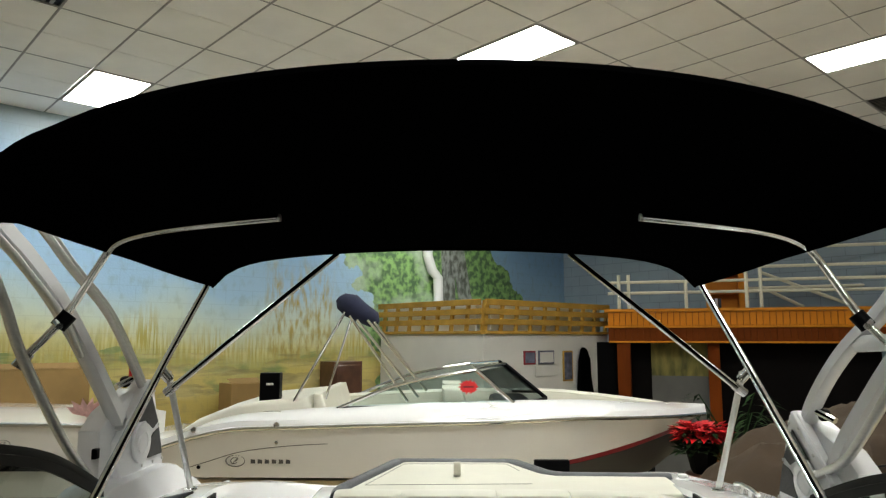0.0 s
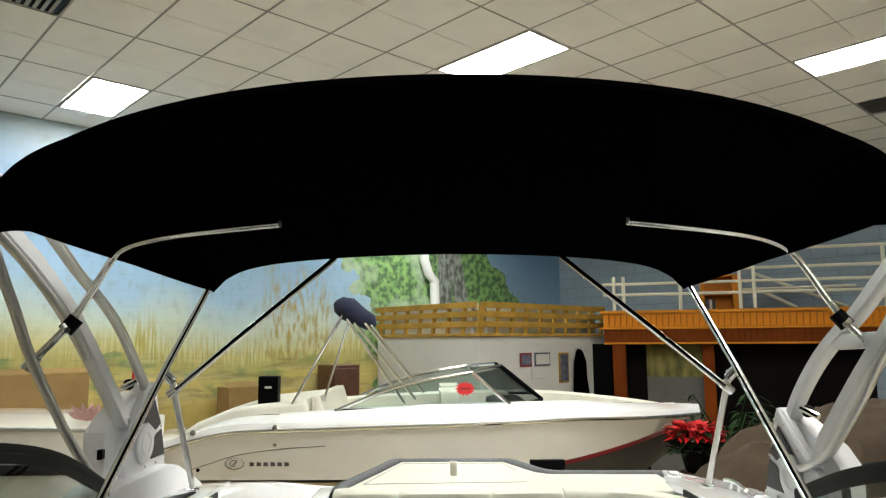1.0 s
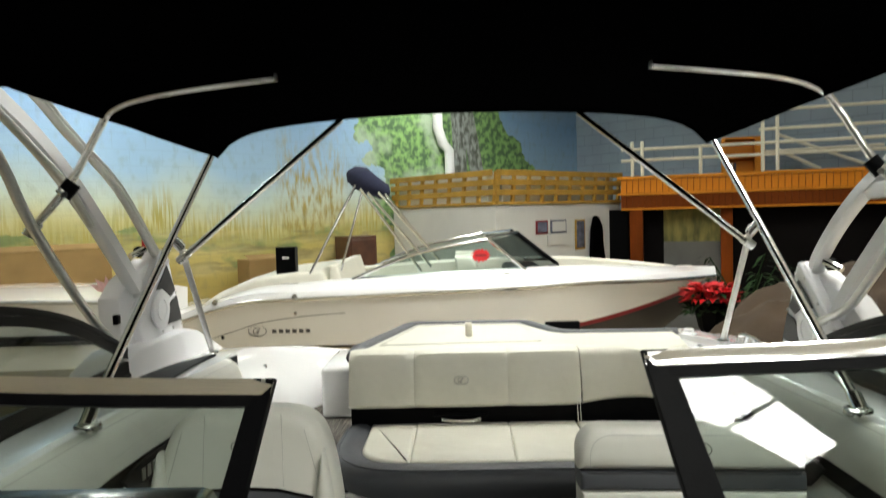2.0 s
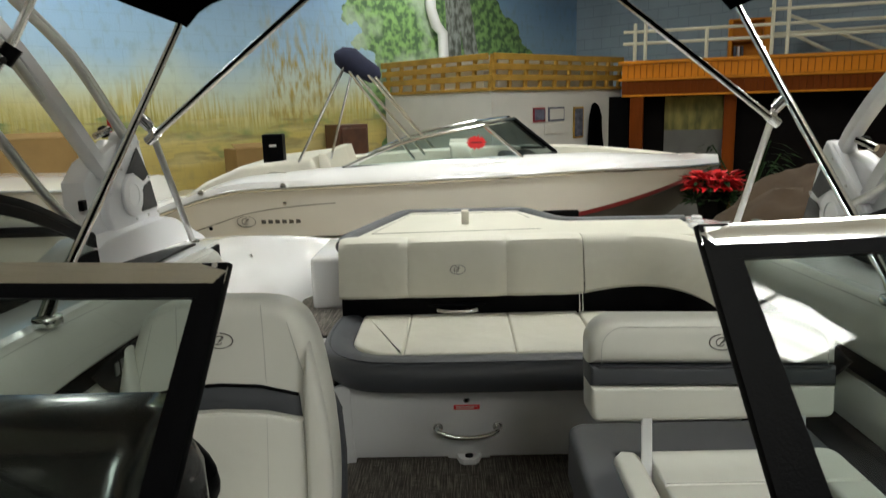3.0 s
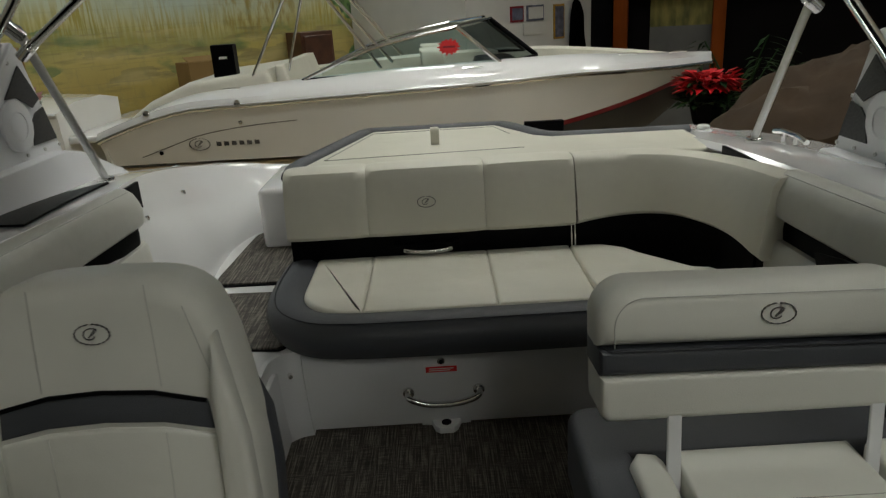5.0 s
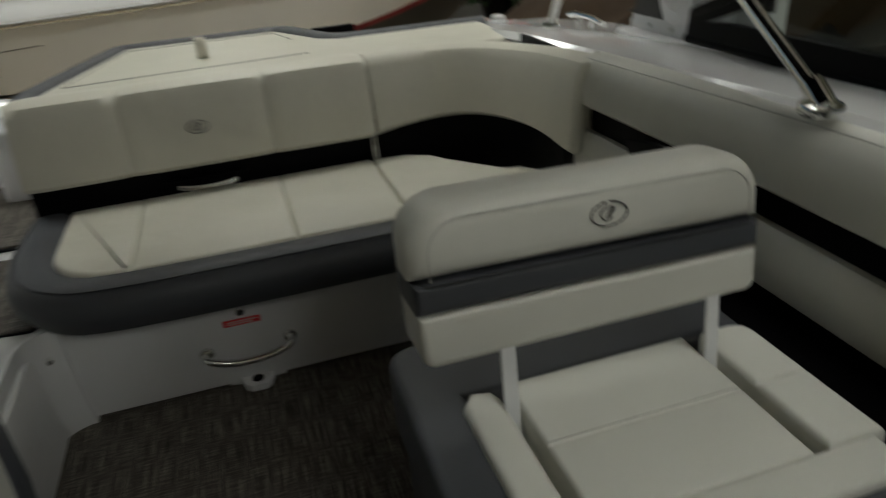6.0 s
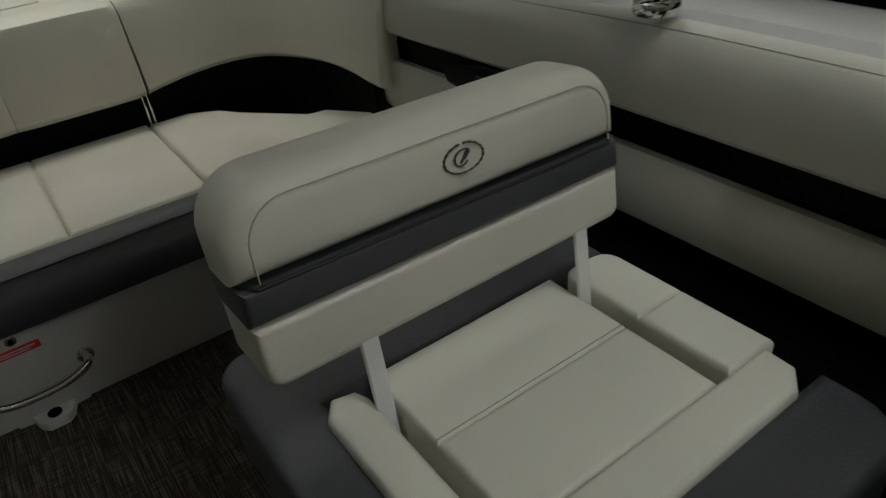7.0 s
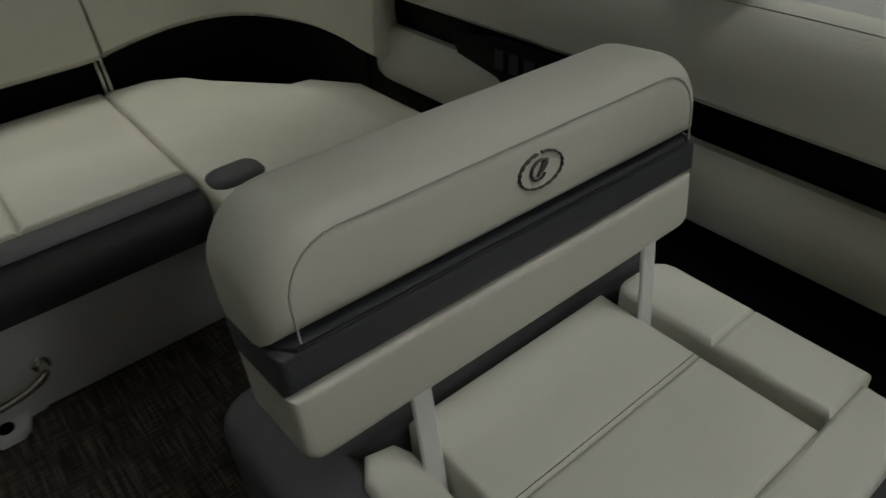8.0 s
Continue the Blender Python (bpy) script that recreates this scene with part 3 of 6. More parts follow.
def hanging_coat():
    t = thing("hanging_coat", "black coat hanging on the office wall", "coat")
    o = CORN + A * 2.18 - B * 0.05
    rings = []
    for z, w, d in ((2.2, 0.03, 0.03), (2.16, 0.09, 0.05), (2.0, 0.15, 0.07), (1.75, 0.17, 0.08), (1.45, 0.22, 0.09), (1.3, 0.24, 0.08)):
        rings.append([(o + A * (w * math.cos(a) * (1 + 0.08 * math.sin(5 * a + z * 9))) - B * (d * 0.5 + d * 0.5 * math.sin(a))) + Z * z for a in [2 * math.pi * k / 14 for k in range(14)]])
    part("cloth", bm_loft(rings), CANVAS, t)


hanging_coat()


def down_pipe():
    o = W0 + A * 6.62 - B * 0.1
    pts = [o + A * -0.22 + Z * 4.9, o + A * -0.22 + Z * 3.75, o + A * -0.12 + Z * 3.5, o + A * 0.02 + Z * 3.38, o + A * 0.03 + Z * 2.9]
    tagged(part("down_pipe", bm_tube(pts, 0.085, 12), GELI), "white plastic pipe running down the painted wall", "pipe")


down_pipe()

# ---- mezzanine ----
MZ0, MZ1 = Vector((2.52, 11.2, 0)), Vector((8.4, 9.35, 0))
MU = (MZ1 - MZ0).normalized()
MN = Vector((MU.y, -MU.x, 0))       # towards the hall


def mezzanine():
    t = thing("mezzanine", "wooden mezzanine deck faced with stained oak boards", "mezzanine", kind="structure")
    L = (MZ1 - MZ0).length
    q0, q1 = MZ0 - MN * 4.2, MZ1 - MN * 4.2
    part("deck", bm_prism([(p.x, p.y) for p in (MZ0, MZ1, q1, q0)], (0, 0, 2.30), X, Y, Z, 0.44), OAKSH, t, smooth=False)
    part("top_rail", bm_prism([(-0.05, 0), (L, 0), (L, 0.05), (-0.05, 0.05)], MZ0 + Z * 2.745 + MN * 0.06, MU, Z, -MN, 0.12, 0.008, 1), OAKH, t)
    part("mid_rail", bm_prism([(-0.05, 0), (L, 0), (L, 0.04), (-0.05, 0.04)], MZ0 + Z * 2.50 + MN * 0.05, MU, Z, -MN, 0.08, 0.008, 1), OAKH, t)
    part("low_rail", bm_prism([(0, 0), (L, 0), (L, 0.03), (0, 0.03)], MZ0 + Z * 2.27 + MN * 0.02, MU, Z, -MN, 0.08, 0.006, 1), OAKH, t)
    w = 0.09
    bm = bm_prism([(0, 0), (w - 0.008, 0), (w - 0.008, 0.2), (0, 0.2)], (0, 0, 0), MU, Z, MN, 0.018, 0.003, 1)
    first = part("board", bm, OAK, t)
    # Lower boards take the oak that is darkened for shade.
    lower = part("board", bm_prism([(0, 0), (w - 0.008, 0), (w - 0.008, 0.195), (0, 0.195)], (0, 0, 0), MU, Z, -MN, 0.018, 0.003, 1), OAKSH, t)
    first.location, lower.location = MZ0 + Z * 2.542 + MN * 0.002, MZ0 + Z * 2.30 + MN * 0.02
    for k in range(1, int(L / w)):
        for src, z, d in ((first, 2.542, 0.002), (lower, 2.30, 0.02)):
            o = src.copy()
            scene.collection.objects.link(o)
            o.location = MZ0 + MU * (w * k) + Z * z + MN * d


mezzanine()


def post(s, d, w, label):
    o = MZ0 + MU * s - MN * d
    ob = part("wooden_post", bm_prism(rounded(-w / 2, w / 2, -w / 2, w / 2, (0.01,) * 4, 2), (o.x, o.y, 0), MU, MN, Z, 2.30), OAKSH)
    tagged(ob, label, "post", group="mezzanine posts")


post(0.22, 0.12, 0.2, "stained oak post under the mezzanine edge")
post(1.55, 0.25, 0.17, "oak post under the mezzanine, darkened in colour as shade")


def under_mezzanine():
    # Wall set close and coloured near black in place of deep shade.
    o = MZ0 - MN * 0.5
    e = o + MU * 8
    slab("wall_recess", o[:2], e[:2], 0, 2.28, 0.1, SHADEW, "back wall under the mezzanine, near black to stand for shade", 1)
    t = thing("painted_panel", "panel painted with yellow reeds over a plain base, both dimmed as shade", "panel")
    p = MZ0 + MU * 0.62 - MN * 0.44
    part("panel", bm_prism([(0, 1.75), (0.85, 1.75), (0.85, 2.26), (0, 2.26)], p, MU, Z, -MN, 0.03), REEDY, t, smooth=False)
    part("base", bm_prism([(0, 0), (0.85, 0), (0.85, 1.75), (0, 1.75)], p, MU, Z, -MN, 0.03), PLASTER, t, smooth=False)
    d = thing("dark_door", "black door panel beside the office", "door")
    part("leaf", bm_prism([(-0.32, 0), (0.08, 0), (0.08, 2.28), (-0.32, 2.28)], MZ0 - MN * 0.3, MU, Z, -MN, 0.04), BLACK, d, smooth=False)


# Yellow reeds, dimmed in colour for the shade under the mezzanine.
REEDY = mat("reed_painting", (0.24, 0.2, 0.05), 0.7, vary=0.3, scale=3, dark=(0.07, 0.075, 0.015), stretch=(3, 3, 1))
under_mezzanine()


def railing():
    def P(s, z, d=-0.1):
        return MZ0 + MU * s + MN * d + Z * z
    for s0, s1, levels, posts in ((0.0, 6.0, (3.05, 3.22), (0.17, 0.32, 1.18)), (2.0, 6.0, (3.42, 3.7), (2.05, 2.25, 4.0, 5.9))):
        t = thing("pipe_railing", "cream painted steel pipe railing on the mezzanine", "railing", group="mezzanine railings")
        for z in levels:
            part("rail", bm_tube([P(s0, z), P(s1, z)], 0.024, 8), CREAMP, t)
        for k, s in enumerate(posts):
            part("post", bm_tube([P(s, 2.79), P(s, max(levels) + (0.12 if k < 2 else 0.0))], 0.028, 8), CREAMP, t)
        if s0 > 1:
            for a, c in (((2.3, 3.38), (3.6, 2.82)), ((2.3, 3.15), (2.9, 2.82))):
                part("brace", bm_tube([P(a[0], a[1], -0.6), P(c[0], c[1], -0.6)], 0.026, 8), CREAMP, t)
            part("rail", bm_tube([P(2.0, 3.12, -0.6), P(5.5, 3.16, -0.6)], 0.024, 8), CREAMP, t)


railing()


def bookcase():
    t = thing("bookcase", "orange-brown wooden bookcase standing on the mezzanine", "bookcase")
    o = MZ0 + MU * 1.5 - MN * 0.5 + Z * 2.74
    w, h, d = 0.62, 0.62, 0.3

    def plank(u0, u1, z0, z1, d0=0, d1=d):
        part("panel", bm_prism([(u0, z0), (u1, z0), (u1, z1), (u0, z1)], o - MN * d0, MU, Z, -MN, d1 - d0, 0.004, 1), OAKH, t)
    plank(0, 0.05, 0, h)
    plank(w - 0.14, w, 0, h)
    for z in (0.0, 0.3, h - 0.03):
        plank(0.05, w - 0.14, z, z + 0.03)
    plank(0.05, w - 0.14, 0.03, h - 0.03, d - 0.02)
    for k in range(3):
        b = thing("book", "book standing on the mezzanine bookcase", "book", group="books")
        p = o + MU * (0.08 + 0.05 * k) + Z * 0.03 - MN * 0.05
        part("cover", bm_prism([(0, 0), (0.035, 0), (0.035, 0.2), (0, 0.2)], p, MU, Z, -MN, 0.15, 0.003, 1), (PHOTO, WHITEW, GREY)[k], b)


bookcase()


def wall_chest():
    t = thing("wooden_cabinet", "dark reddish wooden cabinet against the painted wall", "cabinet")
    o = W0 + A * 4.3 - B * 0.42
    part("body", bm_prism([(0, 0), (0.52, 0), (0.52, 2.0), (0, 2.0)], o, A, Z, B, 0.36, 0.01, 1), DWOOD, t)
    for z in (1.0, 1.5):
        part("door", bm_prism(rounded(0.04, 0.48, z + 0.03, z + 0.45, (0.01,) * 4, 2), o - B * 0.002, A, Z, -B, 0.02, 0.006, 1), DWOOD, t)


wall_chest()


def carton(o, u, w, h, d, label):
    t = thing("cardboard_box", label, "box", group="cartons")
    n = Vector((-u.y, u.x, 0))
    part("body", bm_prism([(0, 0), (w, 0), (w, h), (0, h)], o, u, Z, n, d, 0.006, 1), CARD, t)
    part("flap", bm_prism([(0, 0), (w, 0), (w, 0.14), (0, 0.14)], o + Z * (h + 0.002) , u, (n * 0.8 + Z * 0.35).normalized(), Z, 0.005), CARD, t, smooth=False)


carton(Vector((-5.2, 7.0, 1.35)), A, 1.55, 0.66, 0.5, "large brown cardboard carton by the painted wall")
carton(Vector((-2.75, 9.0, 1.35)), A, 0.42, 0.42, 0.35, "opened brown cardboard carton")


def pallet(o, u, w, d, h, label):
    t = thing("storage_stand", label, "stand")
    n = Vector((-u.y, u.x, 0))
    part("top", bm_prism([(0, 0), (w, 0), (w, d), (0, d)], o + Z * (h - 0.06), u, n, Z, 0.06, 0.008, 1), DWOOD, t)
    for a in (0.06, w - 0.12):
        for c in (0.06, d - 0.12):
            part("leg", bm_prism([(a, c), (a + 0.06, c), (a + 0.06, c + 0.06), (a, c + 0.06)], o, u, n, Z, h - 0.06), DWOOD, t, smooth=False)


pallet(Vector((-5.3, 6.95, 0)), A, 1.7, 0.6, 1.35, "dark wooden stand below a large carton")
pallet(Vector((-2.8, 8.95, 0)), A, 0.6, 0.5, 1.35, "dark wooden stand below an opened carton")

# ---- the white boat across the aisle ----
OY = 7.5      # its centre line


def other_half(x):
    """Half beam, sheer, chine and keel of the far boat at x."""
    t = (x + 2.75) / 5.4
    w = 1.08 * (1 - max(0, (t - 0.5) / 0.5) ** 2.6)
    w = max(w, 0.015) * (0.94 + 0.06 * min(1, t / 0.25))
    sheer = 1.555 + 0.10 * min(1, t * 1.4) - 0.05 * max(0, (t - 0.75) / 0.25)
    if t < 0.16:
        sheer -= 0.20 * (1 - t / 0.16) ** 1.5
    u = max(0, (t - 0.42) / 0.58)
    chine = 1.10 + 0.42 * u ** 1.6
    keel = 0.55 + 0.02 * t + 0.8 * max(0, (t - 0.62) / 0.38) ** 2.2
    return w, sheer, chine, min(keel, chine - 0.02)


def far_boat():
    t = thing("bowrider_boat", "white bowrider boat with cream interior on display", "boat")
    N = 40
    xs = [-2.75 + 5.4 * k / N for k in range(N + 1)]
    for s in (-1, 1):
        rows = []
        for x in xs:
            w, sh, ch, ke = other_half(x)
            ring = []
            for q in range(7):
                f = q / 6
                flare = 1 - 0.13 * (1 - f) - 0.10 * max(0, (x - 0.6) / 2) * (1 - f)
                ring.append((x - 0.10 * (1 - f) * max(0, (x - 1.2)), OY + s * w * flare, ch + (sh - ch) * f))
            rows.append(ring)
        part("topside", bm_sheet(rows, 0.012), HULLC, t)
        stripe, bottom = [], []
        for x in xs:
            w, sh, ch, ke = other_half(x)
            fl = 0.87 - 0.10 * max(0, (x - 0.6) / 2)
            xx = x - 0.10 * max(0, (x - 1.2))
            d = 0.045 if x > 0.4 else 0.03
            stripe.append([(xx, OY + s * (w * fl + 0.002), ch), (xx, OY + s * (w * (fl - 0.02)), ch - d)])
            bottom.append([(xx, OY + s * (w * (fl - 0.021)), ch - d), (xx, OY + s * w * 0.45, ch - d - (ch - ke) * 0.5), (xx, OY, ke)])
        k0 = next(k for k, x in enumerate(xs) if x > 0.55)
        part("chine_stripe", bm_sheet(stripe[k0:], 0.008), MAROON, t, "maroon stripe along the chine")
        part("stern_bottom", bm_sheet(bottom[:k0 + 1], 0.01), TAN, t, "tan painted bottom")
        part("bow_bottom", bm_sheet(bottom[k0:], 0.01), NAVYB, t, "black bottom paint at the bow")
        rail = [(x, OY + s * (other_half(x)[0] + 0.012), other_half(x)[1] - 0.035) for x in xs]
        part("rub_rail", bm_tube(rail, 0.019, 8), CHROME, t, "polished steel rub rail")
        # deck strip: outer edge up and over to the coaming
        deck = []
        for x in xs:
            w, sh, ch, ke = other_half(x)
            inn = max(0.0, w - 0.27) if x < 2.0 else max(0, w - 0.27 - (x - 2.0) * 0.3)
            lift = 0.05 + 0.07 * math.sin(max(0, min(1, (x + 2.2) / 4.5)) * math.pi)
            if x < -2.2:
                lift *= max(0.1, (x + 2.75) / 0.55)
            deck.append([(x, OY + s * (w + 0.006), sh - 0.03), (x, OY + s * (w - 0.02), sh + 0.02), (x, OY + s * (w + inn) / 2, sh + lift * 0.8), (x, OY + s * inn, sh + lift)])
        part("side_deck", bm_sheet(deck, 0.015), GEL, t)
        coam = [[d[3], (d[3][0], d[3][1] - s * 0.05 if abs(d[3][1] - OY) > 0.06 else d[3][1], d[3][2] - 0.02), (d[3][0], d[3][1] - s * 0.07 if abs(d[3][1] - OY) > 0.08 else d[3][1], d[3][2] - 0.5)] for d in deck[3:-3]]
        part("coaming", bm_sheet(coam, 0.02), CREAM, t, "cream padded coaming")
    tr = [(-2.74, OY - 1.0, 1.36), (-2.74, OY + 1.0, 1.36), (-2.72, OY + 0.9, 0.9), (-2.72, OY, 0.56), (-2.72, OY - 0.9, 0.9)]
    part("transom", bm_prism([(p[1], p[2]) for p in tr], (-2.74, 0, 0), Y, Z, X, 0.03), HULLC, t, smooth=False)
    part("swim_platform", bm_prism(rounded(-3.2, -2.7, OY - 0.9, OY + 0.9, (0.15, 0, 0, 0.15)), (0, 0, 1.30), X, Y, Z, 0.06, 0.02), GEL, t)
    part("cockpit_floor", bm_box(-2.4, 1.0, OY - 0.7, OY + 0.7, 1.15, 1.18), CARPET, t, smooth=False)
    sun = [(x, z) for x, z in ((-2.62, 1.42), (-2.35, 1.60), (-2.0, 1.74), (-1.35, 1.80), (-1.3, 1.72), (-1.3, 1.3), (-2.6, 1.3))]
    part("sun_pad", bm_prism(sun, (0, OY - 0.82, 0), X, Z, Y, 1.64, 0.05), CREAM, t, "cream vinyl sun pad")
    part("stern_seat", bm_prism([(-1.28, 1.3), (-0.7, 1.3), (-0.75, 1.5), (-1.1, 1.52), (-1.2, 1.84), (-1.28, 1.84)], (0, OY - 0.8, 0), X, Z, Y, 1.6, 0.03), CREAM, t)
    for y in (-0.55, 0.2):
        part("chair_back", bm_prism([(0.0, 1.2), (0.3, 1.2), (0.12, 1.87), (-0.08, 1.87)], (0, OY + y, 0), X, Z, Y, 0.45, 0.05), CREAM, t)
    part("dashboard", bm_box(0.45, 0.85, OY - 0.75, OY + 0.75, 1.4, 1.72, 0.05, 2), CHARCOAL, t)
    part("bow_cushion", bm_box(1.0, 1.7, OY - 0.36, OY + 0.36, 1.38, 1.56, 0.05, 2), CREAM, t)
    # windscreen: side panes, a raked front pane, polished frame
    for s in (-1, 1):
        y0, y1 = OY + s * 0.86, OY + s * 0.80
        b0, b1, tp = Vector((-1.05, y0, 1.70)), Vector((0.60, y0, 1.735)), Vector((0.24, y1, 2.05))
        mid = Vector((-0.45, OY + s * 0.84, 1.925))
        arch = curve_pts([b0, mid, tp], 8)
        bm = bmesh.new()
        bm.faces.new([bm.verts.new(p) for p in [*arch, b1]])
        part("side_pane", bm, GLASSF, t, smooth=False)
        part("window_frame", bm_tube([*arch], 0.017, 8), CHROME, t, "polished steel windscreen frame")
        part("window_frame", bm_tube([tp, b1], 0.018, 8), CHROME, t, "polished steel windscreen frame")
        part("window_seal", bm_tube([b0, b1], 0.021, 6), BLACK, t)
        f0, f1 = Vector((0.95, OY + s * 0.42, 1.76)), Vector((0.55, OY + s * 0.36, 2.09))
        bm = bmesh.new()
        bm.faces.new([bm.verts.new(p) for p in (tp, f1, f0, b1)])
        part("front_pane", bm, GLASSD, t, "smoked front windscreen pane", smooth=False)
        part("window_frame", bm_tube([tp, f1], 0.02, 8), CHROME, t)
        part("window_frame", bm_tube([f1, f0], 0.02, 8), BLACK, t)
        part("window_seal", bm_tube([b1, f0], 0.016, 6), BLACK, t)
    for x, z in ((-1.55, 1.575), (-2.3, 1.53)):
        c = other_half(x)
        part("fitting", bm_disc((x, OY - c[0] - 0.004, z), (0, -1, 0.2), 0.028, 0.03, 16, 0.01), CHROME, t)
    for x in (-1.62, 0.35, 1.7, 2.25):
        c = other_half(x)
        y = OY - max(0.03, c[0] - 0.1)
        z = c[1] + (0.065 if x < 2 else 0.05)
        part("cleat", bm_tube([(x - 0.08, y, z + 0.03), (x - 0.03, y, z + 0.035), (x + 0.03, y, z + 0.035), (x + 0.08, y, z + 0.03)], 0.008, 6), CHROME, t)
    return t


FB = far_boat()


def hull_badges():
    yb = OY - 1.06

    def face_y(x, z):
        w, sh, ch, ke = other_half(x)
        f = (z - ch) / (sh - ch)
        return OY - w * (1 - 0.13 * (1 - f)) - 0.010
    z0 = 1.25
    bm = bm_wreath((-1.94, face_y(-1.94, z0) - 0.006, z0), X, Z + Y * -0.1, -Y, 0.085, 0.05)
    part("hull_badge", bm, INK, FB, "grey oval badge on the hull side")
    # the maker's name stays plain: a row of six blocks
    for k in range(6):
        x = -1.80 + 0.064 * k
        part("name_block", bm_prism([(0, 0), (0.04, 0), (0.04, 0.04), (0, 0.04)], (x, face_y(x, z0) - 0.003, z0 - 0.022), X, Z, -Y, 0.004), INK, FB, smooth=False)
    part("drain_fitting", bm_disc((-1.56, face_y(-1.56, 1.42) - 0.002, 1.42), -Y, 0.018, 0.008, 14, 0.003), CHROME, FB)
    part("drain_fitting", bm_disc((-2.28, face_y(-2.28, 1.19) - 0.002, 1.19), -Y, 0.018, 0.008, 14, 0.003), BLACK, FB)
    pts = [(x, face_y(x, z) - 0.003, z) for x, z in curve_pts2(((-2.45, 1.16), (-2.2, 1.24), (-1.9, 1.33), (-1.5, 1.385), (-1.1, 1.41)))]
    part("pinstripe", bm_tube(pts, 0.0035, 6), INK, FB)


def curve_pts2(pts):
    return [(p.x, p.y) for p in curve_pts([(a, c, 0) for a, c in pts], 5)]


hull_badges()


def folded_bimini():
    t = thing("folded_bimini", "folded boat bimini in a navy cover on steel poles", "bimini")
    p, q = Vector((-1.06, OY - 0.78, 2.72)), Vector((-0.70, OY - 0.70, 2.50))
    d = (q - p)
    pts = [p - d * 0.02, p + d * 0.08, p + d * 0.3, p + d * 0.6, p + d * 0.9, q + d * 0.02]
    rr = [0.02, 0.08, 0.115, 0.10, 0.075, 0.02]
    bm = bm_tube(pts, rr, 12)
    for v in bm.verts:
        v.co += Vector((noise.noise(v.co * 9), 0, noise.noise(v.co * 9 + Vector((3, 1, 2))))) * 0.02
    part("cover", bm, NAVY, t, "navy canvas cover")
    yy = OY - 0.82
    for a, c in (((-0.98, 2.62), (-1.52, 1.66)), ((-0.95, 2.56), (-0.40, 1.76)), ((-0.88, 2.52), (-0.30, 1.80)), ((-0.78, 2.52), (-0.22, 1.86)), ((-0.72, 2.50), (-0.35, 2.02))):
        part("pole", bm_tube([(a[0], yy, a[1]), (c[0], yy + 0.02, c[1])], 0.013, 8), CHROME, t)
    part("far_pole", bm_tube([(-0.93, yy + 0.02, 2.55), (-1.18, yy + 0.1, 1.78)], 0.011, 8), CHROME, t)


folded_bimini()


def price_star():
    pts = []
    for k in range(28):
        a = 2 * math.pi * k / 28
        r = (0.098 if k % 2 == 0 else 0.072) * (1 + 0.08 * math.sin(k * 2.3))
        pts.append((r * math.cos(a), r * 0.7 * math.sin(a)))
    t = tagged(part("price_star", bm_prism(pts, (0.17, OY - 0.875, 1.90), X, Z, -Y, 0.003), RED, smooth=False), "red starburst price sticker on the windscreen", "sign")
    part("text_bar", bm_box(0.12, 0.22, OY - 0.8795, OY - 0.8785, 1.893, 1.908), MAROON, t, smooth=False)


price_star()


def box_sign():
    t = thing("black_display_box", "small black display box standing on the boat's stern pad", "box")
    part("body", bm_box(-1.81, -1.62, OY - 0.72, OY - 0.60, 1.755, 2.02, 0.006, 1), BLACK, t)
    part("label", bm_box(-1.745, -1.68, OY - 0.724, OY - 0.7205, 1.905, 1.925), WHITEW, t, smooth=False)


box_sign()


def flower_pot():
    t = thing("poinsettia", "red poinsettia in a dark wrapped pot on a stand", "plant")
    c = Vector((2.24, 6.45, 0))
    rings = []
    for z, r in ((1.16, 0.08), (1.2, 0.10), (1.34, 0.13), (1.40, 0.155), (1.39, 0.14), (1.33, 0.12)):
        rings.append([(c.x + r * (1 + 0.06 * math.sin(7 * a)) * math.cos(a), c.y + r * (1 + 0.06 * math.sin(7 * a)) * math.sin(a), z) for a in [2 * math.pi * k / 20 for k in range(20)]])
    part("pot", bm_loft(rings), BLACK, t)
    rnd = random.Random(4)

    def leaves(n, m, name, z0, z1, rmax, size):
        bm = bmesh.new()
        for k in range(n):
            a, rr = rnd.random() * 6.28, rmax * math.sqrt(rnd.random())
            z = z0 + (z1 - z0) * rnd.random() - 0.25 * rr
            o = c + Vector((rr * math.cos(a), rr * math.sin(a), z))
            d = Vector((math.cos(a + rnd.uniform(-0.9, 0.9)), math.sin(a + rnd.uniform(-0.9, 0.9)), rnd.uniform(-0.5, 0.5))).normalized()
            s = d.cross(Z).normalized()
            L = size * rnd.uniform(0.7, 1.2)
            up = s.cross(d) * 0.15 * L
            vs = [bm.verts.new(p) for p in (o, o + d * L * 0.4 + s * L * 0.28 + up, o + d * L, o + d * L * 0.4 - s * L * 0.28 + up)]
            mid = bm.verts.new(o + d * L * 0.45)
            for i in range(4):
                bm.faces.new((vs[i], vs[(i + 1) % 4], mid))
        part(name, bm, m, t, smooth=False)
    leaves(260, PETAL, "flower_head", 1.50, 1.60, 0.20, 0.11)
    leaves(200, LEAF, "leaves", 1.38, 1.58, 0.19, 0.11)
    s = thing("plant_stand", "dark round wooden plant stand", "stand")
    part("top", bm_disc((c.x, c.y, 1.13), Z, 0.16, 0.03, 24, 0.006), DWOOD, s)
    part("column", bm_disc((c.x, c.y, 0.03), Z, 0.04, 1.10, 14), DWOOD, s)
    part("foot", bm_disc((c.x, c.y, 0.0), Z, 0.18, 0.03, 24, 0.006), DWOOD, s)


flower_pot()


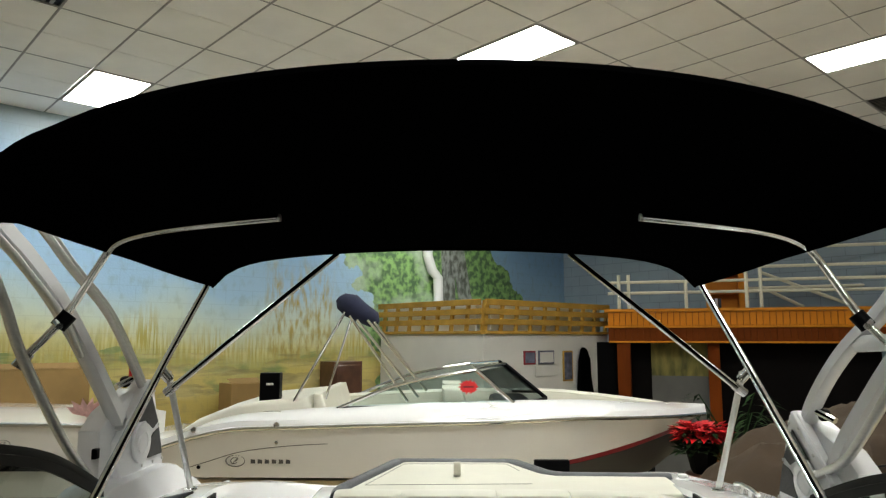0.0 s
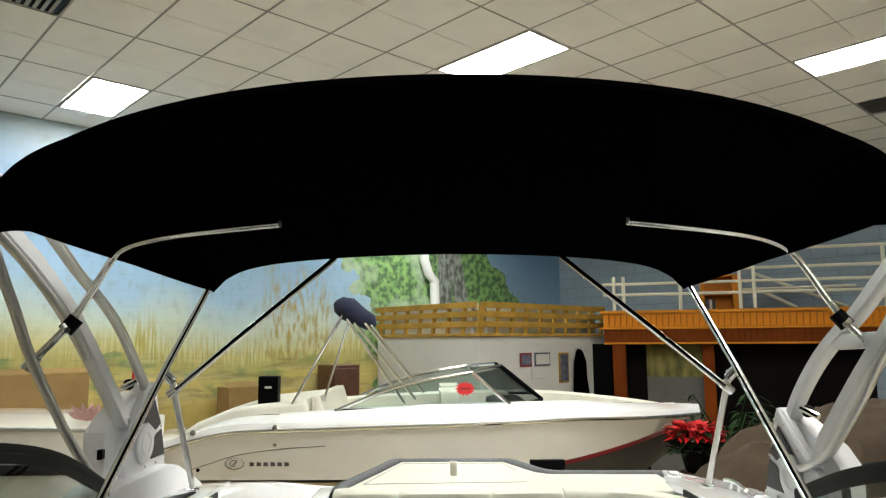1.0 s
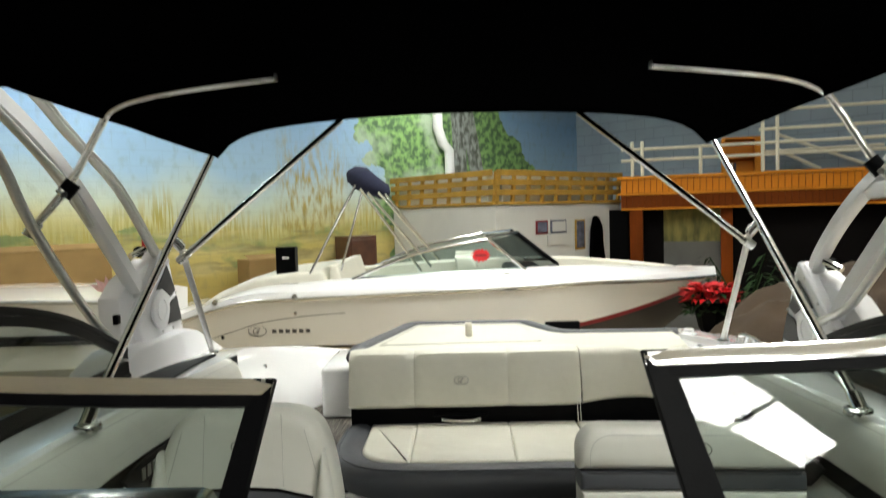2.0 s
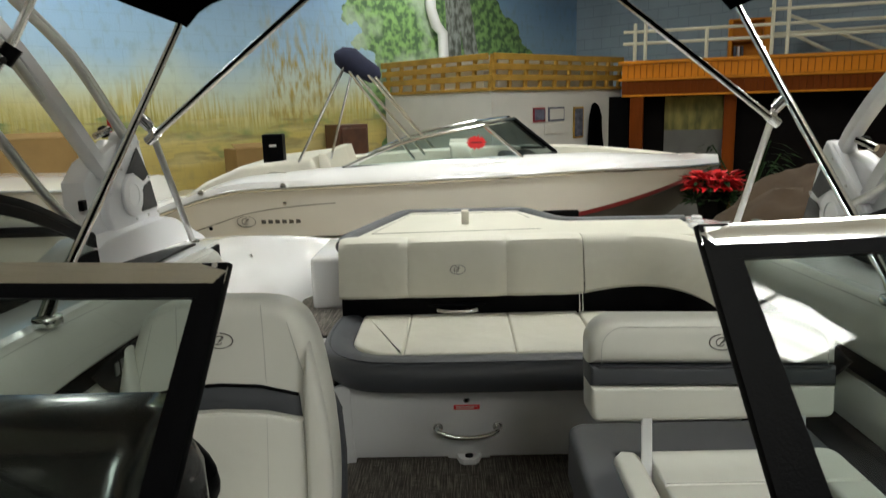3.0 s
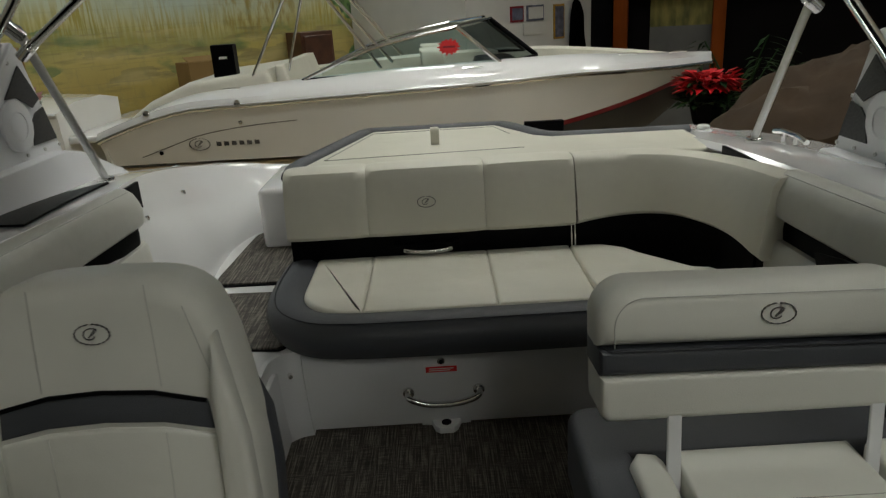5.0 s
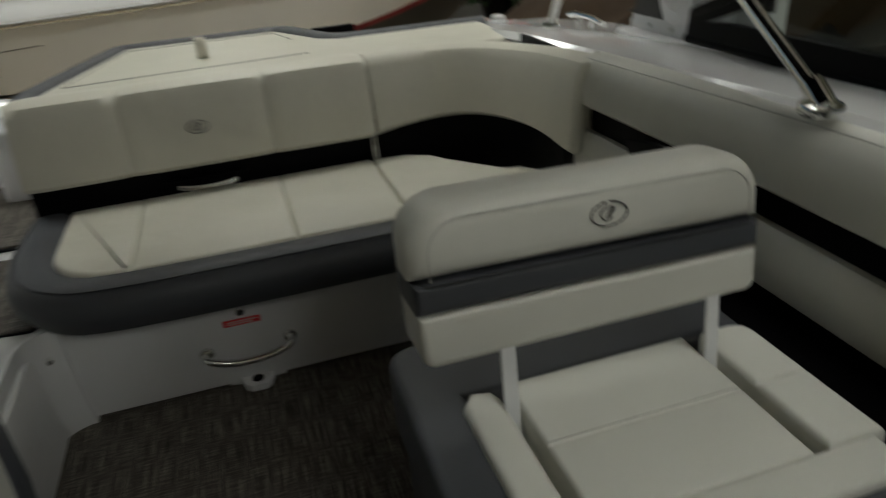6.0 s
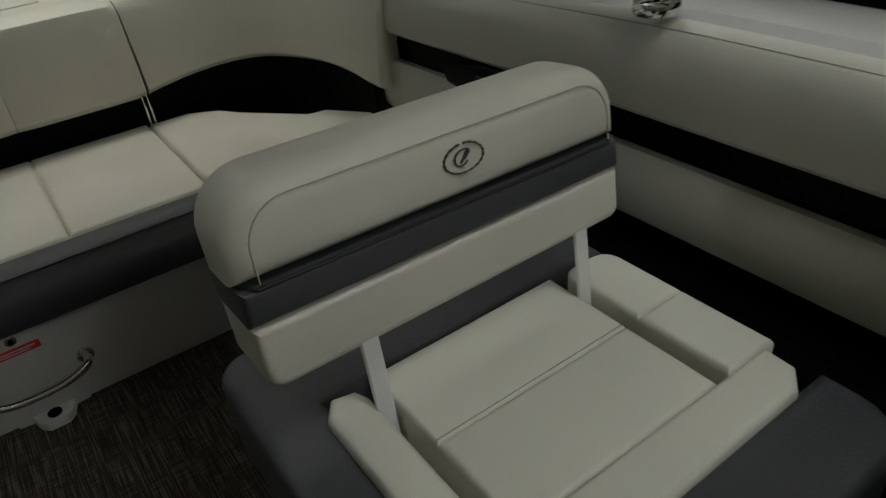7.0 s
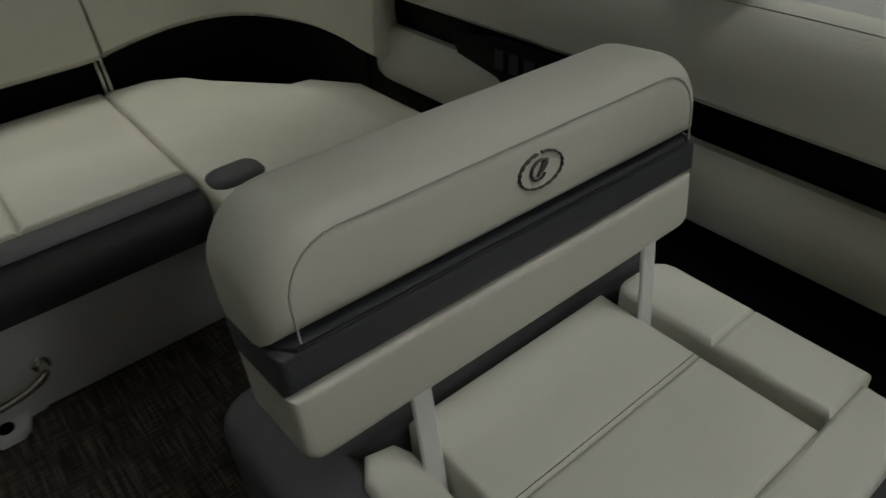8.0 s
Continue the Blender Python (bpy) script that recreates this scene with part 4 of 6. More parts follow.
def covered_boat():
    """A boat under a sagging brown cover, with the white side of another beyond."""
    t = thing("covered_boat", "boat under a wrinkled brown canvas cover", "boat")
    rows = []
    N = 60
    for k in range(N + 1):
        x = 2.0 + 3.65 * k / N
        w = 0.85 * min(1, 0.15 + (k / N) * 3.0) ** 0.6
        peak = np.interp(x, (2.0, 2.2, 2.45, 2.7, 2.9, 3.15, 5.7), (1.30, 1.50, 1.64, 1.63, 1.69, 1.80, 1.86))
        row = []
        for q in range(29):
            f = q / 28 * 2 - 1
            z = peak - 0.42 * abs(f) ** 1.6 - (0.35 if abs(f) == 1 else 0)
            p = Vector((x + 0.3 * f, 5.75 + w * f, z))
            p += Vector((0, noise.noise(p * 2.1), 0.6 * noise.noise(p * 2.6 + Vector((5, 2, 1))) + 0.6 * noise.noise(p * 6.5) + 0.3 * noise.noise(p * 14))) * 0.10
            row.append(p)
        rows.append(row)
    part("cover", bm_sheet(rows, 0.006), TARP, t, "brown canvas cover with folds")
    rings = []
    for x, w, z0 in ((2.2, 0.1, 1.0), (2.6, 0.5, 0.8), (3.4, 0.75, 0.6), (5.6, 0.78, 0.55)):
        rings.append([(x, 5.75 - w, 1.4), (x, 5.75 + w, 1.4), (x, 5.75 + w * 0.9, z0 + 0.3), (x, 5.75, z0), (x, 5.75 - w * 0.9, z0 + 0.3)])
    part("hull", bm_loft(rings), CHARCOAL, t)
    part("strap", bm_tube(curve_pts([(2.6, 5.05, 1.36), (3.0, 4.93, 1.50), (3.6, 4.85, 1.44), (4.2, 4.86, 1.3)], 5), 0.02, 6, flat=0.4), BLACK, t)
    u = thing("white_boat", "white hull side of a boat behind the covered one", "boat")
    rings = []
    for x, w, zt in ((3.85, 0.35, 1.55), (4.2, 0.6, 1.58), (5.0, 0.8, 1.62), (7.2, 0.85, 1.66)):
        rings.append([(x, 7.2 - w, zt), (x, 7.2 + w, zt), (x, 7.2 + w * 0.9, 0.9), (x, 7.2, 0.5), (x, 7.2 - w * 0.9, 0.9)])
    part("hull", bm_loft(rings), GEL, u)


covered_boat()


def palm_plant():
    t = thing("potted_palm", "dark green potted palm under the mezzanine", "plant")
    c = Vector((3.05, 7.7, 0))
    rings = [[(c.x + r * math.cos(a), c.y + r * math.sin(a), z) for a in [2 * math.pi * k / 16 for k in range(16)]] for z, r in ((0, 0.14), (0.38, 0.2), (0.42, 0.2), (0.4, 0.17))]
    part("pot", bm_loft(rings), DWOOD, t)
    rnd = random.Random(9)
    bm, st = bmesh.new(), bmesh.new()
    for k in range(16):
        a = 2.4 * k
        r1, h = rnd.uniform(0.3, 0.75), rnd.uniform(1.25, 1.85)
        stem = curve_pts([(c.x, c.y, 0.4), (c.x + 0.3 * r1 * math.cos(a), c.y + 0.3 * r1 * math.sin(a), 0.4 + 0.6 * (h - 0.4)), (c.x + r1 * math.cos(a), c.y + r1 * math.sin(a), h - 0.05)], 6)
        bm_tube(stem, 0.008, 5, bm=st)
        for i, p in enumerate(stem[5:]):
            for s in (-1, 1):
                d = Vector((math.cos(a + s * 0.9), math.sin(a + s * 0.9), rnd.uniform(-0.3, 0.3))).normalized()
                L = rnd.uniform(0.18, 0.3)
                w = d.cross(Z).normalized() * 0.018
                bm.faces.new([bm.verts.new(q) for q in (p, p + d * L * 0.5 + w, p + d * L - Z * 0.05, p + d * L * 0.5 - w)])
    part("fronds", bm, LEAF, t, smooth=False)
    part("stalk", st, LEAF, t)


palm_plant()


def left_boat():
    t = thing("cream_boat", "cream boat hull with a dark stripe beside the painted wall", "boat")
    rings = []
    for x, w, zt in ((-7.0, 0.8, 1.62), (-4.6, 0.8, 1.62), (-3.5, 0.72, 1.60), (-3.05, 0.6, 1.57)):
        rings.append([(x, 7.1 - w, zt), (x, 7.1 - w * 0.4, zt + 0.06), (x, 7.1 + w * 0.4, zt + 0.06), (x, 7.1 + w, zt), (x, 7.1 + w * 0.9, 0.95), (x, 7.1, 0.6), (x, 7.1 - w * 0.93, 0.95)])
    part("hull", bm_loft(rings), HULLC, t)
    part("rub_rail", bm_tube([(-7, 6.28, 1.60), (-4.6, 6.28, 1.60), (-3.5, 6.36, 1.58), (-3.05, 6.48, 1.55)], 0.018, 8), ALU, t, "dull metal rub rail")
    part("stripe", bm_tube([(-7, 6.30, 1.24), (-4.6, 6.30, 1.24), (-3.5, 6.38, 1.23), (-3.1, 6.48, 1.22)], 0.05, 6), BLACK, t)
    part("badge", bm_wreath((-3.92, 6.31, 1.42), X, Z, -Y, 0.06, 0.04), INK, t)
    b = thing("ribbon_bow", "pink gift bow lying on the cream boat", "bow")
    rnd = random.Random(3)
    bm = bmesh.new()
    for k in range(16):
        a = 6.28 * k / 16
        d = Vector((math.cos(a), 0.4 * math.sin(a), 0.35 + 0.5 * rnd.random())).normalized()
        s = d.cross(Y).normalized() * 0.03
        o = Vector((-3.35, 6.6, 1.63))
        bm.faces.new([bm.verts.new(p) for p in (o, o + d * 0.12 + s, o + d * 0.2, o + d * 0.12 - s)])
    part("loops", bm, PINK, b, smooth=False)


left_boat()


def cradle(name_label, xs, ys, top):
    t = thing("boat_cradle", name_label, "cradle")
    for x in xs:
        part("beam", bm_box(x - 0.06, x + 0.06, ys[0], ys[1], top - 0.12, top, 0.006, 1), DWOOD, t)
        for y in ys:
            part("leg", bm_box(x - 0.05, x + 0.05, y - 0.05, y + 0.05, 0, top, 0.004, 1), DWOOD, t)


cradle("dark timber cradle under the white bowrider", (-1.6, 0.4), (6.95, 8.05), 0.66)
cradle("dark timber cradle under the covered boat", (2.9, 4.8), (5.4, 6.1), 0.66)
cradle("dark timber cradle under a white hull", (4.6, 6.6), (6.8, 7.6), 0.62)
cradle("dark timber cradle under the cream boat", (-6.2, -4.2), (6.7, 7.5), 0.68)

# ---- the boat that the camera walks through ----
FL = 1.0


def hull_w(y):
    """Half beam at the gunwale."""
    if y < 0.6:
        return 1.36 * (1 - ((0.6 - y) / 4.2) ** 2.0)
    return 1.36 - 0.03 * ((y - 0.6) / 3.6) ** 2


def gun_z(y):
    """Height of the gunwale, which falls away aft."""
    if y < 1.8:
        return 1.775 + 0.01 * min(1, (1.8 - y) / 2)
    return 1.775 - 0.05 * (y - 1.8) if y < 3.0 else 1.715 - 0.09 * (y - 3.0)


def inner_w(y):
    return min(0.97, hull_w(y) - 0.34)


BOAT = thing("sport_boat", "white sport boat with ivory and grey upholstery", "boat")


def boat_shell():
    ys = [-3.0 + 0.25 * k for k in range(30)]
    for s in (-1, 1):
        rows = []
        for y in ys:
            w = hull_w(y)
            top = gun_z(y) - 0.015
            rows.append([(s * (w - 0.02), y, top - 0.06), (s * w, y, top - 0.10), (s * (w - 0.03), y, 1.2), (s * w * 0.86, y, 0.8), (s * w * 0.4, y, 0.5), (0, y, 0.36 if y > -1 else 0.36 + 0.12 * (-1 - y))])
        part("hull_side", bm_sheet(rows, 0.015), GEL, BOAT)
        part("rub_rail", bm_tube([(s * (hull_w(y) + 0.008), y, gun_z(y) - 0.105) for y in ys], 0.025, 8), BLACK, BOAT, "black rub rail")
        # gunwale deck, from the outer edge to the padded coaming
        y1 = 2.52 if s < 0 else 3.50
        rows = []
        for y in [yy for yy in ys if yy < y1] + [y1]:
            w, q = hull_w(y), inner_w(y)
            top = gun_z(y)
            rows.append([(s * w, y, top - 0.09), (s * (w - 0.012), y, top - 0.02), (s * (w - 0.05), y, top), (s * (q + 0.10), y, top + 0.008), (s * (q + 0.03), y, top + 0.004), (s * (q + 0.01), y, top - 0.015)])
        part("gunwale", bm_sheet(rows, 0.012), GEL, BOAT)
    part("transom", bm_box(-1.2, 1.2, 4.20, 4.25, 0.6, 1.45, 0.01, 1), GEL, BOAT)
    part("platform", bm_prism(rounded(-1.15, 1.15, 4.26, 4.8, (0, 0, 0.2, 0.2)), (0, 0, 1.2), X, Y, Z, 0.07, 0.02), GEL, BOAT)
    # port quarter deck beside and behind the corner seat
    part("quarter_deck", bm_sheet([[(0.50, 3.62, 1.60), (0.55, 4.20, 1.56)], [(0.95, 3.6, 1.62), (0.95, 4.2, 1.57)], [(1.06, 3.45, 1.655), (1.12, 4.2, 1.585)], [(1.31, 3.45, 1.66), (1.30, 4.22, 1.58)], [(1.34, 3.45, 1.57), (1.32, 4.24, 1.50)]], 0.02), GEL, BOAT)
    part("quarter_filler", bm_prism([(1.0, 2.5), (1.06, 2.5), (1.10, 3.5), (1.10, 3.64), (0.50, 3.64), (0.50, 3.12), (0.92, 3.05), (0.99, 2.8)], (0, 0, 1.60), X, Y, Z, 0.068, 0.008, 2), GEL, BOAT)
    # starboard walk-through: one sweeping wall with a rounded lip
    edge = curve_pts([(-1.00, 2.42, 1.730), (-1.00, 2.78, 1.715), (-1.04, 3.2, 1.69), (-1.02, 3.65, 1.62), (-0.90, 4.0, 1.545), (-0.72, 4.16, 1.50), (-0.56, 4.2, 1.49)], 6)
    foot = curve_pts([(-0.86, 2.42, 1.27), (-0.86, 2.78, 1.27), (-0.87, 3.2, 1.27), (-0.88, 3.6, 1.27), (-0.80, 3.85, 1.27), (-0.68, 3.98, 1.27), (-0.54, 4.02, 1.27)], 6)
    rows = []
    for k, (e, f) in enumerate(zip(edge, foot)):
        out = Vector((hull_w(e.y), e.y, 0)).x
        lim = Vector((-min(out, 1.33), e.y, e.z)) if k < 22 else Vector((e.x - 0.12, min(4.24, e.y + 0.16), e.z - 0.01))
        rows.append([f, f + (e - f) * 0.06 + Z * 0.02, f + (e - f) * 0.5 + Vector((0.02, -0.01, 0)), f + (e - f) * 0.9 + Vector((0.012, -0.01, 0.01)), e + Z * 0.012, e + (lim - e) * 0.12 + Z * 0.016, e + (lim - e) * 0.6 + Z * 0.012, lim, lim - Z * 0.1])
    part("walkway_wall", bm_sheet(rows, 0.012), GEL, BOAT)
    part("walkway_base", bm_prism([(-0.95, 2.0), (-0.46, 2.0), (-0.46, 2.52), (-0.40, 2.60), (-0.48, 3.05), (-0.50, 4.1), (-0.95, 4.1)], (0, 0, 1.0), X, Y, Z, 0.27, 0.012, 2), GELI, BOAT)
    for pts in ([(-0.86, 2.62), (-0.48, 2.57), (-0.42, 2.64), (-0.49, 2.80), (-0.52, 3.04), (-0.86, 3.06)], [(-0.85, 3.13), (-0.53, 3.12), (-0.54, 3.99), (-0.70, 3.95), (-0.82, 3.75)]):
        part("tread_trim", bm_prism(pts, (0, 0, 1.271), X, Y, Z, 0.004), BLACK, BOAT, "black edging of the carpet tread", smooth=False)
        c = Vector((sum(p[0] for p in pts), sum(p[1] for p in pts), 0)) / len(pts)
        inner = [(c.x + (p[0] - c.x) * 0.955, c.y + (p[1] - c.y) * 0.965) for p in pts]
        part("carpet_tread", bm_prism(inner, (0, 0, 1.273), X, Y, Z, 0.007, 0.002, 1), CARPET, BOAT, "grey woven carpet tread")
    part("step_block", bm_box(-0.74, -0.555, 3.55, 4.05, 1.27, 1.535, 0.025, 3), GEL, BOAT)
    for x, y, z in ((-0.965, 2.95, 1.60), (-0.96, 3.3, 1.60)):
        part("screw_cap", bm_disc((x, y, z), (1, 0, 0.3), 0.009, 0.02, 10, 0.003), CHROME, BOAT)
    # deep hull liner that closes the cockpit sides
    for s in (-1, 1):
        part("liner", bm_sheet([[(s * (inner_w(y) + 0.02), y, 1.72), (s * (inner_w(y) + 0.02), y, 1.0)] for y in (-2.2, -1, 0, 0.6, 1.2, 1.8, 2.4, 3.0)], 0.01), BLACK, BOAT, "black liner panel")


boat_shell()


def sole():
    t = tagged(part("cockpit_floor", bm_box(-0.98, 0.98, -2.0, 2.60, 0.965, 1.0), CARPET, smooth=False), "grey-brown woven vinyl cockpit floor", "floor")


sole()


def bench_base():
    """White moulding under the aft bench, with a rounded foot and a drain lug."""
    t = thing("bench_base", "white moulded base below the aft bench", "seat base")
    prof = [(2.50, 1.31), (2.495, 1.25), (2.52, 1.08), (2.545, 1.012), (2.60, 1.0), (2.9, 1.0), (2.9, 1.31)]
    part("front", bm_sheet([[(x, y, z) for y, z in prof[:5]] for x in (-0.40, -0.1, 0.3, 0.95)], 0.02, (0, 1, 0)), GELI, t)
    # quarter-round turn into the starboard side
    rows = []
    for k in range(9):
        a = radians(90 * k / 8)
        rows.append([(-0.40 - 0.09 * math.sin(a) - (y - 2.495) * math.sin(a) * 0.4, y - 0.09 * (1 - math.cos(a)) * 1.0 - (y - 2.495) * (1 - math.cos(a)), z) for y, z in prof[:5]])
    end = [(p[0], p[1] - 0.75, p[2]) for p in rows[-1]]
    part("corner", bm_sheet([*rows, end], 0.015), GELI, t)
    lug = [(-0.075, 0.0), (-0.045, -0.006), (-0.035, -0.04), (-0.02, -0.055), (0.02, -0.055), (0.035, -0.04), (0.045, -0.006), (0.075, 0.0)]
    part("drain_lug", bm_prism(lug, (0.005, 2.55, 1.002), X, Y, Z, 0.022, 0.004, 2), GELI, t)
    part("drain", bm_disc((0.005, 2.522, 1.0245), Z, 0.015, 0.003, 16), BLACK, t)
    # grab handle
    pts = curve_pts([(-0.102, 2.512, 1.142), (-0.100, 2.478, 1.141), (-0.072, 2.470, 1.130), (-0.03, 2.468, 1.121), (0.03, 2.468, 1.121), (0.078, 2.470, 1.130), (0.106, 2.478, 1.141), (0.108, 2.512, 1.142)], 4)
    part("grab_handle", bm_tube(pts, 0.0095, 10), CHROME, t, "polished steel grab handle")
    for x in (-0.101, 0.107):
        part("handle_foot", bm_disc((x, 2.514, 1.142), -Y, 0.018, 0.012, 16, 0.004), CHROME, t)
    part("keyhole", bm_disc((0.0, 2.502, 1.247), -Y, 0.012, 0.008, 16, 0.003), CHROME, t)
    part("keyhole_core", bm_disc((0.0, 2.493, 1.247), -Y, 0.006, 0.002, 12), BLACK, t)
    lab = part("warning_label", bm_box(-0.045, 0.045, 2.491, 2.4935, 1.214, 1.231), RED, t, "red warning label", smooth=False)
    for k in range(2):
        part("text_bar", bm_box(-0.036, 0.036 - 0.01 * k, 2.4895, 2.4905, 1.2245 - 0.006 * k, 1.227 - 0.006 * k), WHITEW, lab, smooth=False)
    part("bolt", bm_disc((-0.435, 2.475, 1.245), (0.4, -1, 0), 0.007, 0.02, 10, 0.002), CHROME, t)


bench_base()


def seam(pts, parent, r=0.0022, material=SEAM, name="seam"):
    return part(name, bm_tube(pts, r, 5), material, parent)


def aft_bench():
    t = thing("aft_bench", "cream vinyl aft bench with a grey rolled edge", "bench seat")
    zt = 1.42
    for x0, x1, name in ((-0.402, -0.2085, "seat_cushion"), (-0.2115, 0.1745, "seat_cushion"), (0.1715, 0.456, "seat_cushion")):
        r = (0.185, 0, 0, 0.02) if x0 < -0.3 else (0, 0, 0, 0)
        part(name, bm_prism(rounded(x0, x1, 2.478, 2.948, r, 8), (0, 0, zt - 0.09), X, Y, Z, 0.094, 0.016, 4), CREAM, t)
    # corner seat
    pts = [(0.456, 2.30), (0.456, 2.935), (0.56, 2.93), (0.63, 2.885), (0.665, 2.825), (0.785, 2.675), (0.83, 2.665), (0.90, 2.56), (0.91, 2.30)]
    part("corner_cushion", bm_prism(pts, (0, 0, zt - 0.09), X, Y, Z, 0.096, 0.016, 4), CREAM, t)
    # grey roll: down the side, round the corner and along the front
    path = [(-0.478, 2.955), (-0.484, 2.76), (-0.474, 2.635), (-0.438, 2.535), (-0.365, 2.462), (-0.26, 2.43), (0.0, 2.42), (0.452, 2.42)]
    path = [Vector((p[0], p[1], 0)) for p in path]
    path = curve_pts(path, 4)
    rows = []
    for i, p in enumerate(path):
        d = (path[min(i + 1, len(path) - 1)] - path[max(i - 1, 0)]).normalized()
        o = Vector((d.y, -d.x, 0))
        if o.y > 0.3 or o.x > 0.3:
            o = -o
        prof = [(-0.075, zt - 0.09), (-0.078, zt - 0.014), (-0.052, zt + 0.001), (-0.02, zt + 0.002), (0.012, zt - 0.004), (0.034, zt - 0.02), (0.042, zt - 0.045), (0.036, zt - 0.075), (0.02, zt - 0.105), (-0.03, zt - 0.118)]
        rows.append([p + o * a + Z * z for a, z in prof])
    part("rolled_edge", bm_loft(rows), GREY, t, "grey vinyl rolled edge")
    seam([p + Vector((0, 0, 0)) for p in [r[4] + Z * 0.001 for r in rows]], t, 0.0018, CHARCOAL, "piping")
    part("edge_end", bm_prism(rounded(0.458, 0.575, 2.345, 2.441, (0.035, 0.04, 0.035, 0.035)), (0, 0, zt - 0.11), X, Y, Z, 0.126, 0.03, 4), GREY, t, "grey padded end of the rolled edge")
    part("side_roll", bm_prism(rounded(0.62, 0.96, 2.20, 2.36, (0.035, 0.0, 0.0, 0.035)), (0, 0, zt - 0.11), X, Y, Z, 0.112, 0.03, 4), GREY, t)
    # black strip behind the cushions
    band = curve_pts([(-0.498, 2.952, 0), (-0.2, 2.95, 0), (0.2, 2.947, 0), (0.48, 2.945, 0), (0.66, 2.95, 0), (0.785, 2.87, 0), (0.858, 2.72, 0), (0.882, 2.60, 0), (0.886, 2.505, 0)], 5)
    part("black_band", bm_sheet([[p + Z * z + Vector((0.022 if p.x > 0.75 else 0.006, 0.028, 0)) for z in (1.33, 1.515 if p.x < 0.45 else 1.535)] for p in band], 0.008), BLACK, t, "black gloss strip")
    part("band_handle", bm_tube(curve_pts([(-0.105, 2.945, 1.442), (-0.100, 2.922, 1.442), (-0.055, 2.912, 1.438), (0.015, 2.912, 1.438), (0.052, 2.922, 1.442), (0.057, 2.945, 1.442)], 4), 0.007, 8), CHROME, t, "polished pull handle")
    part("handle_plate", bm_box(-0.14, 0.09, 2.938, 2.972, 1.424, 1.458), BLACK, t, smooth=False)
    for x in (0.462, 0.474):
        part("hinge_rod", bm_tube([(x, 2.925, 1.40), (x, 2.93, 1.50)], 0.0025, 6), CHROME, t)
    # backrest
    for x0, x1 in ((-0.498, -0.2215), (-0.2205, 0.1765), (0.1775, 0.481)):
        rows = []
        prof = [(3.09, 1.491), (2.960, 1.488), (2.948, 1.501), (2.960, 1.572), (2.986, 1.68), (3.003, 1.703), (3.035, 1.714), (3.10, 1.710), (3.16, 1.69)]
        n = 13
        for k in range(n):
            f = 0.5 - 0.5 * math.cos(math.pi * k / (n - 1))
            x = x0 + (x1 - x0) * f
            puff = 0.009 * (1 - (2 * f - 1) ** 6)
            rows.append([(x, y - (puff if 1 <= i <= 5 else 0), z + (puff * 0.6 if 5 <= i <= 7 else 0)) for i, (y, z) in enumerate(prof)])
        part("back_cushion", bm_loft(rows), CREAM, t)
    part("back_badge", bm_wreath((-0.020, 2.9565, 1.600), X, Vector((0, 0.26, 0.97)), Vector((0, -0.97, 0.26)), 0.030, 0.018), INK, t)
    # curved corner backrest
    lower = curve_pts([(0.487, 2.948, 0), (0.64, 2.95, 0), (0.77, 2.885, 0), (0.855, 2.73, 0), (0.884, 2.59, 0), (0.888, 2.48, 0)], 6)
    rows = []
    n = len(lower)
    for i, p in enumerate(lower):
        d = (lower[min(i + 1, n - 1)] - lower[max(i - 1, 0)]).normalized()
        o = Vector((-d.y, d.x, 0))
        if o.x < -0.01 or o.y < -0.01:
            o = -o if (o.x + o.y) < 0 else o
        g = i / (n - 1)
        rise = 0.03 * math.sin(math.pi * min(1, g * 1.1))
        up = 0.024 * g ** 1.5
        prof = [(0.14, 1.491 + 0.012 * g + rise), (0.012, 1.489 + 0.012 * g + rise), (0.0, 1.503 + 0.012 * g + rise), (0.012 - 0.006 * g, 1.585), (0.042 - 0.02 * g, 1.685 + up), (0.06 - 0.02 * g, 1.708 + up), (0.09, 1.718 + up), (0.12, 1.715 + up * 0.6), (0.15 - 0.03 * g, 1.69)]
        pf = 0.006 * (1 - (2 * g - 1) ** 8)
        rows.append([p + o * (a - (pf if 1 < k < 6 else 0)) + Z * z for k, (a, z) in enumerate(prof)])
    part("corner_back", bm_loft(rows), CREAM, t)
    return t


aft_bench()


